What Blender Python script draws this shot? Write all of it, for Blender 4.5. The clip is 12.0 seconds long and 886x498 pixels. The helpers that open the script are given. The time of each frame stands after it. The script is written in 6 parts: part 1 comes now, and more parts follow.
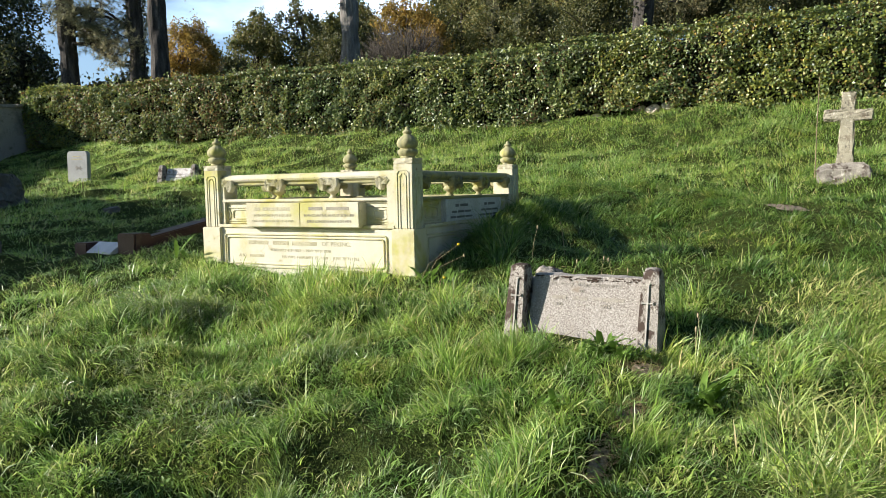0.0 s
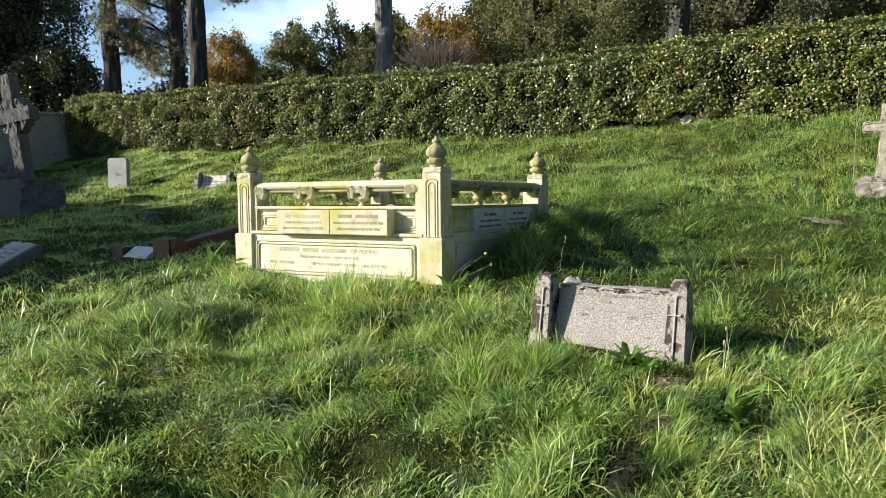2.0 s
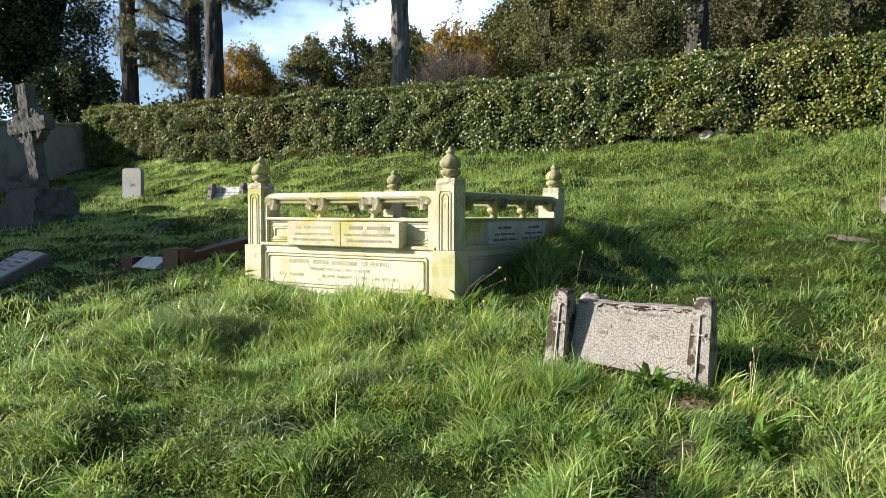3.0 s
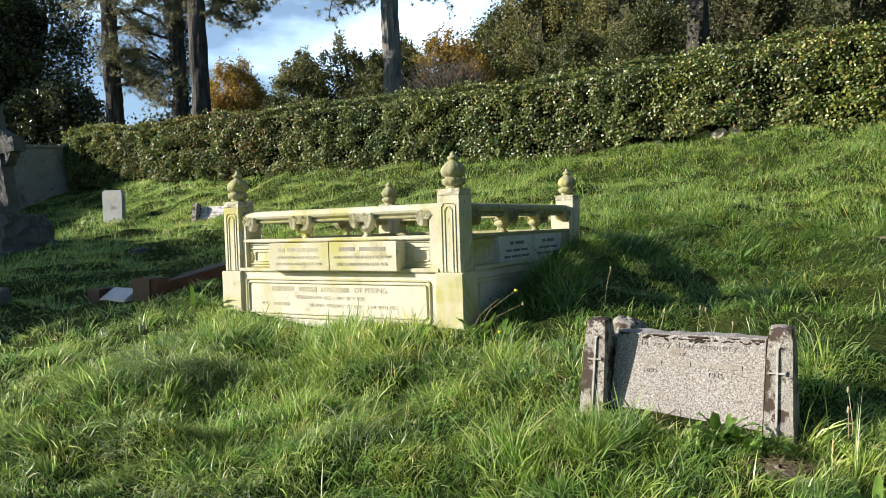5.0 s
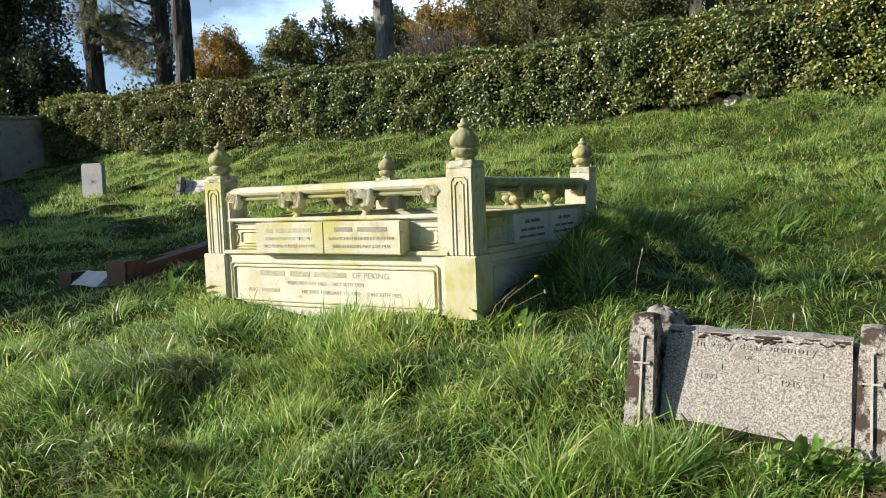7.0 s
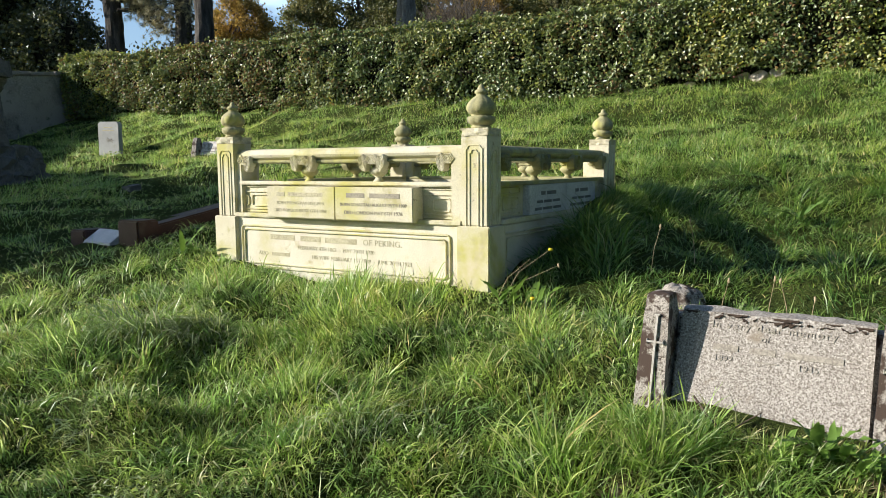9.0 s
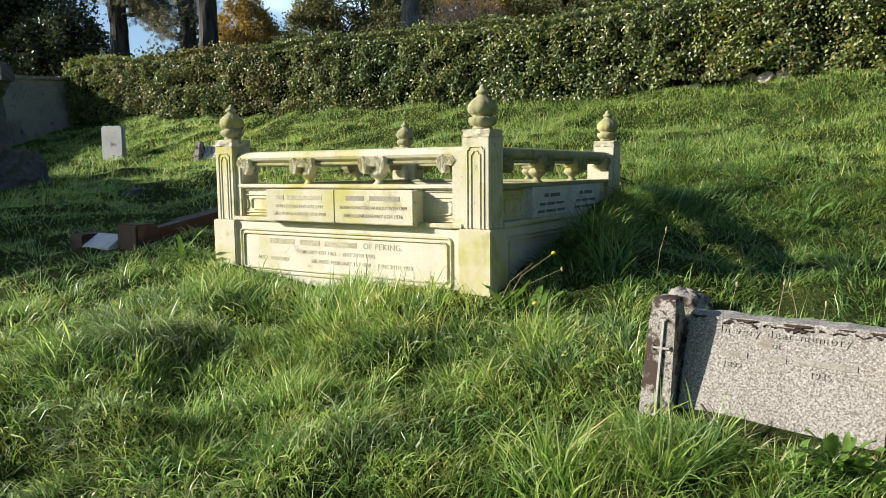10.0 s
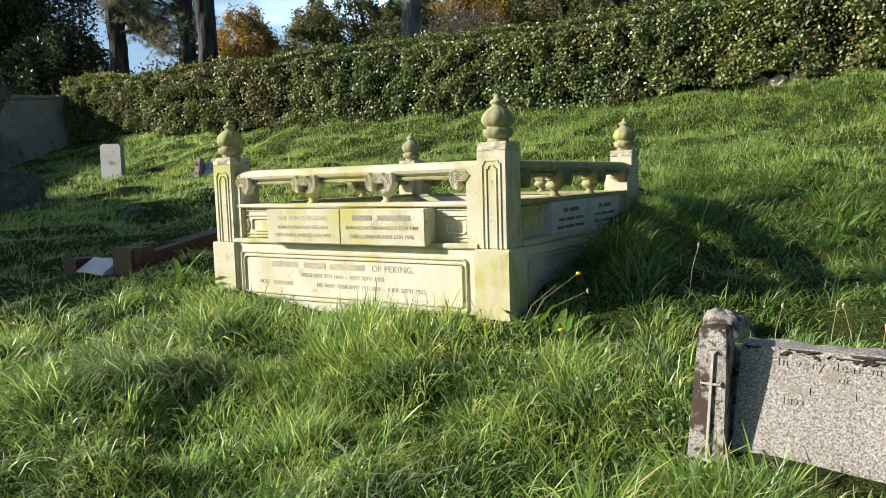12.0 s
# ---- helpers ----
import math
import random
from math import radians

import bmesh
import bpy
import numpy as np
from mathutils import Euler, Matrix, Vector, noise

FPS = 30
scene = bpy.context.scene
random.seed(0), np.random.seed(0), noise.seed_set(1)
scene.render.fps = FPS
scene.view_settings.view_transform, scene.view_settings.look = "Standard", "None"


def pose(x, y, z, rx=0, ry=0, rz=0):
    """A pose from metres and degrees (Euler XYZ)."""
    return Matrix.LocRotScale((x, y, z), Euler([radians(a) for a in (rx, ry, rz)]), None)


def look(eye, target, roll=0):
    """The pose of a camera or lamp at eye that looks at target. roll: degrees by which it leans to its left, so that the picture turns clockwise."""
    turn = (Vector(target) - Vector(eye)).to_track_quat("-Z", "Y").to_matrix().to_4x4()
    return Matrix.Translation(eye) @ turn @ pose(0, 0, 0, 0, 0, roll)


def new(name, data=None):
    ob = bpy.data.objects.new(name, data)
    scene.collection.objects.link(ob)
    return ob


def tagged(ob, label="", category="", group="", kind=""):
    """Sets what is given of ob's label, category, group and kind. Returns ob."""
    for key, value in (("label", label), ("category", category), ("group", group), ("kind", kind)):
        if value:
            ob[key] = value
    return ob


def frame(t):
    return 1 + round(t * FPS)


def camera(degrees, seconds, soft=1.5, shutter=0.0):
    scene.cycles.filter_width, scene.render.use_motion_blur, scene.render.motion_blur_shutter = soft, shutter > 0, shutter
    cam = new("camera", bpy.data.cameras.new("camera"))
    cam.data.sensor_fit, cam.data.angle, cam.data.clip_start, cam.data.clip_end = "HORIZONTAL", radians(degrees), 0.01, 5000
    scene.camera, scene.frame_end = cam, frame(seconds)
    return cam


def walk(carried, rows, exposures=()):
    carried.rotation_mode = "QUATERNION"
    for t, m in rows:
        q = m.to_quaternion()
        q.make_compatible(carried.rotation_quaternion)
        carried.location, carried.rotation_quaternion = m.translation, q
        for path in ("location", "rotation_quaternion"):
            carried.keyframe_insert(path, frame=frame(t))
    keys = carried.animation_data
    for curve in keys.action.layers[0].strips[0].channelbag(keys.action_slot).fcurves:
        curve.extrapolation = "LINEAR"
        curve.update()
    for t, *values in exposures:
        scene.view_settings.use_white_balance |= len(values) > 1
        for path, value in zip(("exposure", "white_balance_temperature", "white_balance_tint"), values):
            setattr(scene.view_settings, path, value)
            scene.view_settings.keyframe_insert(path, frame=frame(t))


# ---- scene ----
cam = camera(64.0, 12.0, soft=0.8)
PATH = [
    (0, (2.64, -4.78, 0.304), (1.746, -2.998, 0.136), -1.0),
    (0.5, (2.646, -4.777, 0.306), (1.753, -2.996, 0.131), -1.0),
    (1, (2.659, -4.781, 0.308), (1.756, -3.005, 0.136), -1.0),
    (1.5, (2.676, -4.78, 0.305), (1.742, -3.019, 0.145), -0.7),
    (2, (2.678, -4.778, 0.299), (1.704, -3.037, 0.159), -0.4),
    (2.5, (2.671, -4.735, 0.284), (1.671, -3.007, 0.169), -0.1),
    (3, (2.61, -4.642, 0.281), (1.601, -2.919, 0.182), 0.2),
    (5, (2.191, -4.008, 0.311), (1.185, -2.28, 0.244), -1.8),
    (5.5, (2.059, -3.864, 0.329), (1.051, -2.138, 0.265), -2.7),
    (6, (1.957, -3.751, 0.339), (0.966, -2.015, 0.272), -3.5),
    (6.5, (1.888, -3.639, 0.344), (0.904, -1.9, 0.25), -3.3),
    (7, (1.821, -3.583, 0.348), (0.836, -1.849, 0.2), -2.1),
    (7.5, (1.795, -3.553, 0.339), (0.802, -1.828, 0.141), -0.8),
    (9.5, (1.796, -3.477, 0.337), (0.772, -1.775, 0.106), -0.4),
    (10, (1.777, -3.423, 0.328), (0.743, -1.725, 0.107), -0.5),
    (10.5, (1.699, -3.325, 0.33), (0.651, -1.636, 0.114), -0.8),
    (11, (1.606, -3.249, 0.349), (0.554, -1.559, 0.153), -1.5),
    (11.5, (1.578, -3.219, 0.361), (0.528, -1.528, 0.168), -1.7),
    (12, (1.581, -3.209, 0.362), (0.537, -1.514, 0.169), -1.7),
]
EXPOSURES = [(0, 0.86), (3, 0.86), (5, 0.80), (7, 0.74), (12, 0.72)]
walk(cam, [(t, look(eye, target, roll)) for t, eye, target, roll in PATH], EXPOSURES)

# ---- world, sun, exposure ----
SUN_EL, SUN_AZ = 21.5, math.degrees(math.atan2(-0.83, -0.555))   # azimuth clockwise from +y
world = bpy.data.worlds.new("autumn_sky")
scene.world = world
world.use_nodes = True
wn, wl = world.node_tree.nodes, world.node_tree.links
wn.clear()
w_out = wn.new("ShaderNodeOutputWorld")
w_bg = wn.new("ShaderNodeBackground")
w_sky = wn.new("ShaderNodeTexSky")
w_sky.sky_type, w_sky.sun_disc = "NISHITA", False
w_sky.sun_elevation, w_sky.sun_rotation = radians(SUN_EL), radians(SUN_AZ)
w_sky.air_density, w_sky.dust_density, w_sky.ozone_density = 1.0, 1.4, 1.2
w_co = wn.new("ShaderNodeTexCoord")
w_map = wn.new("ShaderNodeMapping")
w_map.inputs["Scale"].default_value = (1.6, 1.6, 4.0)
w_map.inputs["Location"].default_value = (0.0, 0.0, 0.35)
w_noise = wn.new("ShaderNodeTexNoise")
w_noise.inputs["Scale"].default_value, w_noise.inputs["Detail"].default_value = 1.7, 6.0
w_ramp = wn.new("ShaderNodeValToRGB")
w_ramp.color_ramp.elements[0].position, w_ramp.color_ramp.elements[1].position = 0.49, 0.72
w_ramp.color_ramp.elements[0].color = (0.12, 0.12, 0.12, 1)     # thin haze between the clouds
w_mix = wn.new("ShaderNodeMix")
w_mix.data_type = "RGBA"
w_mix.inputs["B"].default_value = (34.0, 45.0, 58.0, 1)
wl.new(w_co.outputs["Generated"], w_map.inputs["Vector"])
wl.new(w_map.outputs["Vector"], w_noise.inputs["Vector"])
wl.new(w_noise.outputs["Fac"], w_ramp.inputs["Fac"])
w_dot = wn.new("ShaderNodeVectorMath")          # the cloud bank lies to the north-west
w_dot.operation = "DOT_PRODUCT"
w_dot.inputs[1].default_value = (-0.62, 0.78, 0.0)
w_bank = wn.new("ShaderNodeMapRange")
w_bank.inputs["From Min"].default_value, w_bank.inputs["From Max"].default_value = 0.35, 0.95
w_mul = wn.new("ShaderNodeMath")
w_mul.operation = "MULTIPLY"
wl.new(w_co.outputs["Generated"], w_dot.inputs[0])
wl.new(w_dot.outputs["Value"], w_bank.inputs["Value"])
wl.new(w_ramp.outputs["Color"], w_mul.inputs[0])
wl.new(w_bank.outputs["Result"], w_mul.inputs[1])
wl.new(w_mul.outputs["Value"], w_mix.inputs["Factor"])
w_blue = wn.new("ShaderNodeMix")
w_blue.data_type, w_blue.blend_type = "RGBA", "MULTIPLY"
w_blue.inputs["Factor"].default_value, w_blue.inputs["B"].default_value = 1.0, (1.85, 2.4, 2.95, 1)
wl.new(w_sky.outputs["Color"], w_blue.inputs["A"])
wl.new(w_blue.outputs["Result"], w_mix.inputs["A"])
wl.new(w_mix.outputs["Result"], w_bg.inputs["Color"])
w_bg.inputs["Strength"].default_value = 0.027
wl.new(w_bg.outputs["Background"], w_out.inputs["Surface"])

sun_data = bpy.data.lights.new("sun", "SUN")
sun_data.energy, sun_data.angle, sun_data.color = 5.0, radians(0.55), (1.0, 0.93, 0.845)
sun = new("sun", sun_data)
_ce = math.cos(radians(SUN_EL))
sun.matrix_world = look((-0.83 * _ce * 40, -0.555 * _ce * 40, math.sin(radians(SUN_EL)) * 40), (0, 0, 0))


# ---- materials ----
def ramp_node(nt, fac, stops):
    r = nt.nodes.new("ShaderNodeValToRGB")
    els = r.color_ramp.elements
    while len(els) < len(stops):
        els.new(0.5)
    for el, (p, c) in zip(els, stops):
        el.position, el.color = p, (*c, 1)
    nt.links.new(fac, r.inputs["Fac"])
    return r.outputs["Color"]


def noise_node(nt, vec, scale, detail=4.0, rough=0.55):
    n = nt.nodes.new("ShaderNodeTexNoise")
    n.inputs["Scale"].default_value, n.inputs["Detail"].default_value = scale, detail
    n.inputs["Roughness"].default_value = rough
    nt.links.new(vec, n.inputs["Vector"])
    return n.outputs["Fac"]


def mix_node(nt, fac, a, b, mode="MIX"):
    m = nt.nodes.new("ShaderNodeMix")
    m.data_type, m.blend_type = "RGBA", mode
    for key, v in (("Factor", fac), ("A", a), ("B", b)):
        if isinstance(v, (int, float)):
            m.inputs[key].default_value = v
        elif isinstance(v, tuple):
            m.inputs[key].default_value = (*v, 1)
        else:
            nt.links.new(v, m.inputs[key])
    return m.outputs["Result"]


def surf(name, stops, scale=3.0, fine=60.0, rough=0.8, bump=0.25, spots=(), grain=0.3, spec=0.35, dist=0.004, streak=0.0):
    """A weathered surface: a broad colour ramp, fine grain, spots of (scale, from, to, colour), and relief."""
    m = bpy.data.materials.new(name)
    m.use_nodes = True
    nt = m.node_tree
    bsdf = nt.nodes["Principled BSDF"]
    geo = nt.nodes.new("ShaderNodeNewGeometry").outputs["Position"]
    vec = geo
    if streak:
        mp = nt.nodes.new("ShaderNodeMapping")
        mp.inputs["Scale"].default_value = (1, 1, streak)
        nt.links.new(geo, mp.inputs["Vector"])
        vec = mp.outputs["Vector"]
    broad = noise_node(nt, vec, scale)
    small = noise_node(nt, geo, fine, 3.0, 0.65)
    col = ramp_node(nt, broad, stops)
    g = ramp_node(nt, small, [(0.3, (1 - grain,) * 3), (0.7, (1 + grain * 0.6,) * 3)])
    col = mix_node(nt, 1.0, col, g, "MULTIPLY")
    for sc, lo, hi, c in spots:
        f = ramp_node(nt, noise_node(nt, geo, sc, 5.0, 0.6), [(lo, (0, 0, 0)), (hi, (1, 1, 1))])
        col = mix_node(nt, f, col, c)
    nt.links.new(col, bsdf.inputs["Base Color"])
    bsdf.inputs["Roughness"].default_value = rough
    bsdf.inputs["Specular IOR Level"].default_value = spec
    b = nt.nodes.new("ShaderNodeBump")
    b.inputs["Strength"].default_value, b.inputs["Distance"].default_value = bump, dist
    nt.links.new(small, b.inputs["Height"])
    nt.links.new(b.outputs["Normal"], bsdf.inputs["Normal"])
    return m


def foliage(name, stops, rough=0.45, trans=0.35, patch=0.6, patch_stops=None, spec=0.5, tuft=0.0, tuft_stops=None):
    """Leaves or blades: colour by island and by broad patches, some light passing through."""
    m = bpy.data.materials.new(name)
    m.use_nodes = True
    nt = m.node_tree
    bsdf = nt.nodes["Principled BSDF"]
    geo = nt.nodes.new("ShaderNodeNewGeometry")
    col = ramp_node(nt, geo.outputs["Random Per Island"], stops)
    pf = noise_node(nt, geo.outputs["Position"], patch, 3.0)
    tint = ramp_node(nt, pf, patch_stops or [(0.3, (0.7, 0.75, 0.7)), (0.7, (1.25, 1.15, 1.0))])
    col = mix_node(nt, 1.0, col, tint, "MULTIPLY")
    if tuft:
        tf = ramp_node(nt, noise_node(nt, geo.outputs["Position"], tuft, 2.0), tuft_stops)
        col = mix_node(nt, 1.0, col, tf, "MULTIPLY")
    nt.links.new(col, bsdf.inputs["Base Color"])
    bsdf.inputs["Roughness"].default_value = rough
    bsdf.inputs["Specular IOR Level"].default_value = spec
    tr = nt.nodes.new("ShaderNodeBsdfTranslucent")
    nt.links.new(col, tr.inputs["Color"])
    mx = nt.nodes.new("ShaderNodeMixShader")
    mx.inputs["Fac"].default_value = trans
    nt.links.new(bsdf.outputs["BSDF"], mx.inputs[1])
    nt.links.new(tr.outputs["BSDF"], mx.inputs[2])
    nt.links.new(mx.outputs["Shader"], nt.nodes["Material Output"].inputs["Surface"])
    return m


SANDSTONE = surf("cream_sandstone", [(0.25, (0.52, 0.475, 0.32)), (0.5, (0.60, 0.56, 0.42)), (0.75, (0.67, 0.64, 0.51))], 5, 140, 0.85, 0.2,
                 [(2.6, 0.47, 0.66, (0.47, 0.44, 0.15)), (9, 0.56, 0.70, (0.42, 0.38, 0.20)), (26, 0.64, 0.72, (0.28, 0.25, 0.17)), (1.6, 0.60, 0.74, (0.62, 0.54, 0.46))], 0.16, streak=0.35)
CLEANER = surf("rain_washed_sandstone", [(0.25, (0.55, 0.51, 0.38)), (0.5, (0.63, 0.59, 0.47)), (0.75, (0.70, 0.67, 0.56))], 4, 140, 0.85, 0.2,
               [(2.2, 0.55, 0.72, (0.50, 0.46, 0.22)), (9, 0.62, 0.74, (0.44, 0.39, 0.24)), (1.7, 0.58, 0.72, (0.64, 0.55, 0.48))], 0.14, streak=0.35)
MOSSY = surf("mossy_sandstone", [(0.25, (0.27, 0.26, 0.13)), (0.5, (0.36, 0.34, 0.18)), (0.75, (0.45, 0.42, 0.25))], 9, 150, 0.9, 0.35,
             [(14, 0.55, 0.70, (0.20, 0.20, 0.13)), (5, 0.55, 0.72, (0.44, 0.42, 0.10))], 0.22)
CAP_STONE = surf("lightly_mossed_sandstone", [(0.25, (0.42, 0.39, 0.24)), (0.5, (0.52, 0.48, 0.34)), (0.75, (0.60, 0.56, 0.43))], 9, 150, 0.9, 0.35,
                 [(14, 0.56, 0.70, (0.30, 0.28, 0.16)), (5, 0.58, 0.74, (0.46, 0.43, 0.14))], 0.2)
LETTER = surf("faded_lead_lettering", [(0.3, (0.22, 0.20, 0.16)), (0.7, (0.34, 0.31, 0.24))], 8, 90, 0.8, 0.1)
LETTER_FAINT = surf("faint_carved_lettering", [(0.3, (0.36, 0.33, 0.22)), (0.7, (0.50, 0.46, 0.32))], 12, 90, 0.85, 0.1)
LETTER_DARK = surf("dark_lettering", [(0.3, (0.13, 0.13, 0.125)), (0.7, (0.20, 0.20, 0.19))], 8, 90, 0.8, 0.1)
SIDE_PLATE = surf("grey_marble_tablet", [(0.3, (0.50, 0.50, 0.49)), (0.7, (0.64, 0.64, 0.62))], 6, 80, 0.6, 0.1)
GRANITE = surf("speckled_grey_granite", [(0.3, (0.30, 0.275, 0.245)), (0.7, (0.40, 0.37, 0.335))], 5, 90, 0.85, 0.7,
               [(150, 0.48, 0.56, (0.16, 0.14, 0.12)), (130, 0.54, 0.62, (0.50, 0.47, 0.43)), (7, 0.60, 0.74, (0.24, 0.20, 0.15))], 0.25, dist=0.004)
GRANITE_DIRTY = surf("lichened_grey_granite", [(0.3, (0.27, 0.24, 0.21)), (0.7, (0.42, 0.39, 0.35))], 9, 160, 0.85, 0.5,
                     [(200, 0.50, 0.57, (0.13, 0.115, 0.095)), (170, 0.57, 0.63, (0.50, 0.465, 0.40)), (11, 0.51, 0.57, (0.06, 0.04, 0.03)), (34, 0.57, 0.65, (0.06, 0.042, 0.032)), (26, 0.62, 0.70, (0.50, 0.48, 0.40))], 0.3, dist=0.004)
LICHEN_DARK = surf("dark_brown_lichen", [(0.3, (0.03, 0.02, 0.016)), (0.7, (0.08, 0.055, 0.04))], 60, 150, 0.95, 0.6)
CROSS_PALE = surf("pale_dressed_granite", [(0.3, (0.36, 0.34, 0.30)), (0.7, (0.50, 0.475, 0.43))], 20, 150, 0.85, 0.3)
SOILED_STONE = surf("soil_stained_granite", [(0.3, (0.085, 0.07, 0.05)), (0.7, (0.17, 0.145, 0.11))], 14, 90, 0.95, 0.6, [(40, 0.58, 0.66, (0.32, 0.29, 0.24))], 0.35)
GRANITE_LETTER = surf("carved_granite_lettering", [(0.3, (0.24, 0.215, 0.18)), (0.7, (0.37, 0.34, 0.29))], 60, 120, 0.85, 0.2)
CROSS_STONE = surf("weathered_cross_granite", [(0.3, (0.31, 0.285, 0.21)), (0.7, (0.45, 0.415, 0.31))], 7, 120, 0.9, 0.6,
                   [(9, 0.52, 0.62, (0.20, 0.17, 0.12)), (28, 0.56, 0.64, (0.13, 0.115, 0.09)), (45, 0.60, 0.68, (0.60, 0.57, 0.48))], 0.35, dist=0.01)
PLINTH_STONE = surf("rough_lichened_granite", [(0.3, (0.22, 0.20, 0.17)), (0.7, (0.36, 0.33, 0.28))], 6, 90, 0.9, 0.7,
                    [(7, 0.52, 0.60, (0.07, 0.05, 0.04)), (22, 0.60, 0.68, (0.52, 0.49, 0.42))], 0.3, dist=0.008)
DARK_STONE = surf("dark_weathered_stone", [(0.3, (0.10, 0.097, 0.09)), (0.7, (0.17, 0.165, 0.15))], 4, 60, 0.9, 0.5,
                  [(9, 0.58, 0.68, (0.09, 0.085, 0.08))], 0.3, dist=0.008)
WHITE_STONE = surf("pale_portland_stone", [(0.3, (0.30, 0.31, 0.30)), (0.7, (0.40, 0.41, 0.40))], 4, 90, 0.85, 0.15,
                   [(6, 0.60, 0.75, (0.30, 0.31, 0.27))], 0.1)
STAINED_MARBLE = surf("stained_pale_marble", [(0.3, (0.54, 0.51, 0.48)), (0.7, (0.70, 0.67, 0.64))], 9, 60, 0.7, 0.2, [(16, 0.52, 0.62, (0.27, 0.23, 0.20)), (40, 0.58, 0.66, (0.20, 0.17, 0.15))], 0.2)
PINKISH_STONE = surf("pale_pinkish_stone", [(0.3, (0.50, 0.41, 0.36)), (0.7, (0.66, 0.57, 0.51))], 9, 60, 0.8, 0.4, [(16, 0.56, 0.66, (0.30, 0.24, 0.20))], 0.25)
WHITE_MARBLE = surf("white_marble", [(0.3, (0.50, 0.49, 0.49)), (0.7, (0.64, 0.62, 0.62))], 6, 60, 0.4, 0.1, [(9, 0.62, 0.75, (0.45, 0.45, 0.42))], 0.1)
RED_GRANITE = surf("dark_red_granite", [(0.3, (0.038, 0.016, 0.014)), (0.7, (0.065, 0.030, 0.026))], 6, 150, 0.5, 0.2,
                   [(60, 0.58, 0.65, (0.05, 0.02, 0.02)), (5, 0.58, 0.74, (0.09, 0.065, 0.05))], 0.3)
KERB_BASE = surf("rough_grey_kerb", [(0.3, (0.22, 0.21, 0.19)), (0.7, (0.33, 0.31, 0.28))], 8, 90, 0.9, 0.4)
WALL_RENDER = surf("stained_lime_render", [(0.25, (0.16, 0.15, 0.135)), (0.5, (0.29, 0.28, 0.25)), (0.75, (0.40, 0.385, 0.345))], 1.4, 30, 0.95, 0.5,
                   [(1.8, 0.50, 0.60, (0.075, 0.07, 0.055)), (0.9, 0.52, 0.60, (0.34, 0.32, 0.28)), (5, 0.60, 0.74, (0.09, 0.085, 0.07)), (3.2, 0.62, 0.74, (0.08, 0.085, 0.055))], 0.35, dist=0.012, streak=0.4)
BARK = surf("pine_bark", [(0.3, (0.035, 0.03, 0.026)), (0.5, (0.07, 0.062, 0.054)), (0.75, (0.15, 0.132, 0.115))], 9, 30, 0.95, 0.9, (), 0.45, dist=0.03, streak=0.22)
BARK_GREY = surf("grey_pine_bark", [(0.3, (0.12, 0.108, 0.095)), (0.5, (0.22, 0.205, 0.185)), (0.75, (0.36, 0.34, 0.31))], 9, 30, 0.95, 0.9, (), 0.4, dist=0.03, streak=0.22)
TWIG = surf("grey_twig_bark", [(0.3, (0.09, 0.075, 0.06)), (0.7, (0.19, 0.16, 0.13))], 6, 40, 0.95, 0.3)
# Near-black fill standing for the shade inside hedge and dark evergreens.
INNER_SHADE = surf("inner_shade_fill", [(0.3, (0.012, 0.014, 0.008)), (0.7, (0.035, 0.032, 0.018))], 8, 60, 1.0, 0.8, dist=0.03)
# Dim tone for the cores that give far crowns their inner shade.
CROWN_SHADE = surf("crown_shade_fill", [(0.3, (0.06, 0.065, 0.03)), (0.5, (0.11, 0.11, 0.052)), (0.7, (0.17, 0.16, 0.075))], 2.5, 9, 1.0, 1.0, [(6, 0.5, 0.60, (0.03, 0.034, 0.015))], 0.6, dist=0.15)
SOIL = surf("turf_and_soil", [(0.3, (0.035, 0.05, 0.013)), (0.55, (0.07, 0.095, 0.024)), (0.75, (0.105, 0.115, 0.036))], 2.5, 70, 1.0, 1.0,
            [(1.1, 0.60, 0.72, (0.05, 0.065, 0.02)), (35, 0.55, 0.66, (0.02, 0.026, 0.008))], 0.5, spec=0.05, dist=0.04)
BARE = surf("bare_brown_earth", [(0.3, (0.19, 0.15, 0.105)), (0.7, (0.36, 0.29, 0.21))], 8, 60, 1.0, 0.9, [(30, 0.56, 0.64, (0.06, 0.045, 0.03)), (70, 0.60, 0.66, (0.38, 0.33, 0.24))], 0.4, dist=0.015)
STALK = surf("dry_stalk", [(0.3, (0.30, 0.23, 0.13)), (0.7, (0.46, 0.37, 0.24))], 20, 120, 0.8, 0.1)
DRY_CANE = surf("weathered_cane", [(0.3, (0.20, 0.15, 0.095)), (0.7, (0.30, 0.23, 0.15))], 20, 120, 0.8, 0.1)
DEADWOOD = surf("dead_stick", [(0.3, (0.05, 0.035, 0.028)), (0.7, (0.12, 0.085, 0.065))], 20, 120, 0.9, 0.3)
PETAL = surf("yellow_petal", [(0.3, (0.72, 0.52, 0.02)), (0.7, (0.85, 0.66, 0.04))], 20, 90, 0.6, 0.1)
PINK = surf("pink_petal", [(0.3, (0.55, 0.16, 0.20)), (0.7, (0.72, 0.34, 0.36))], 30, 90, 0.7, 0.1)

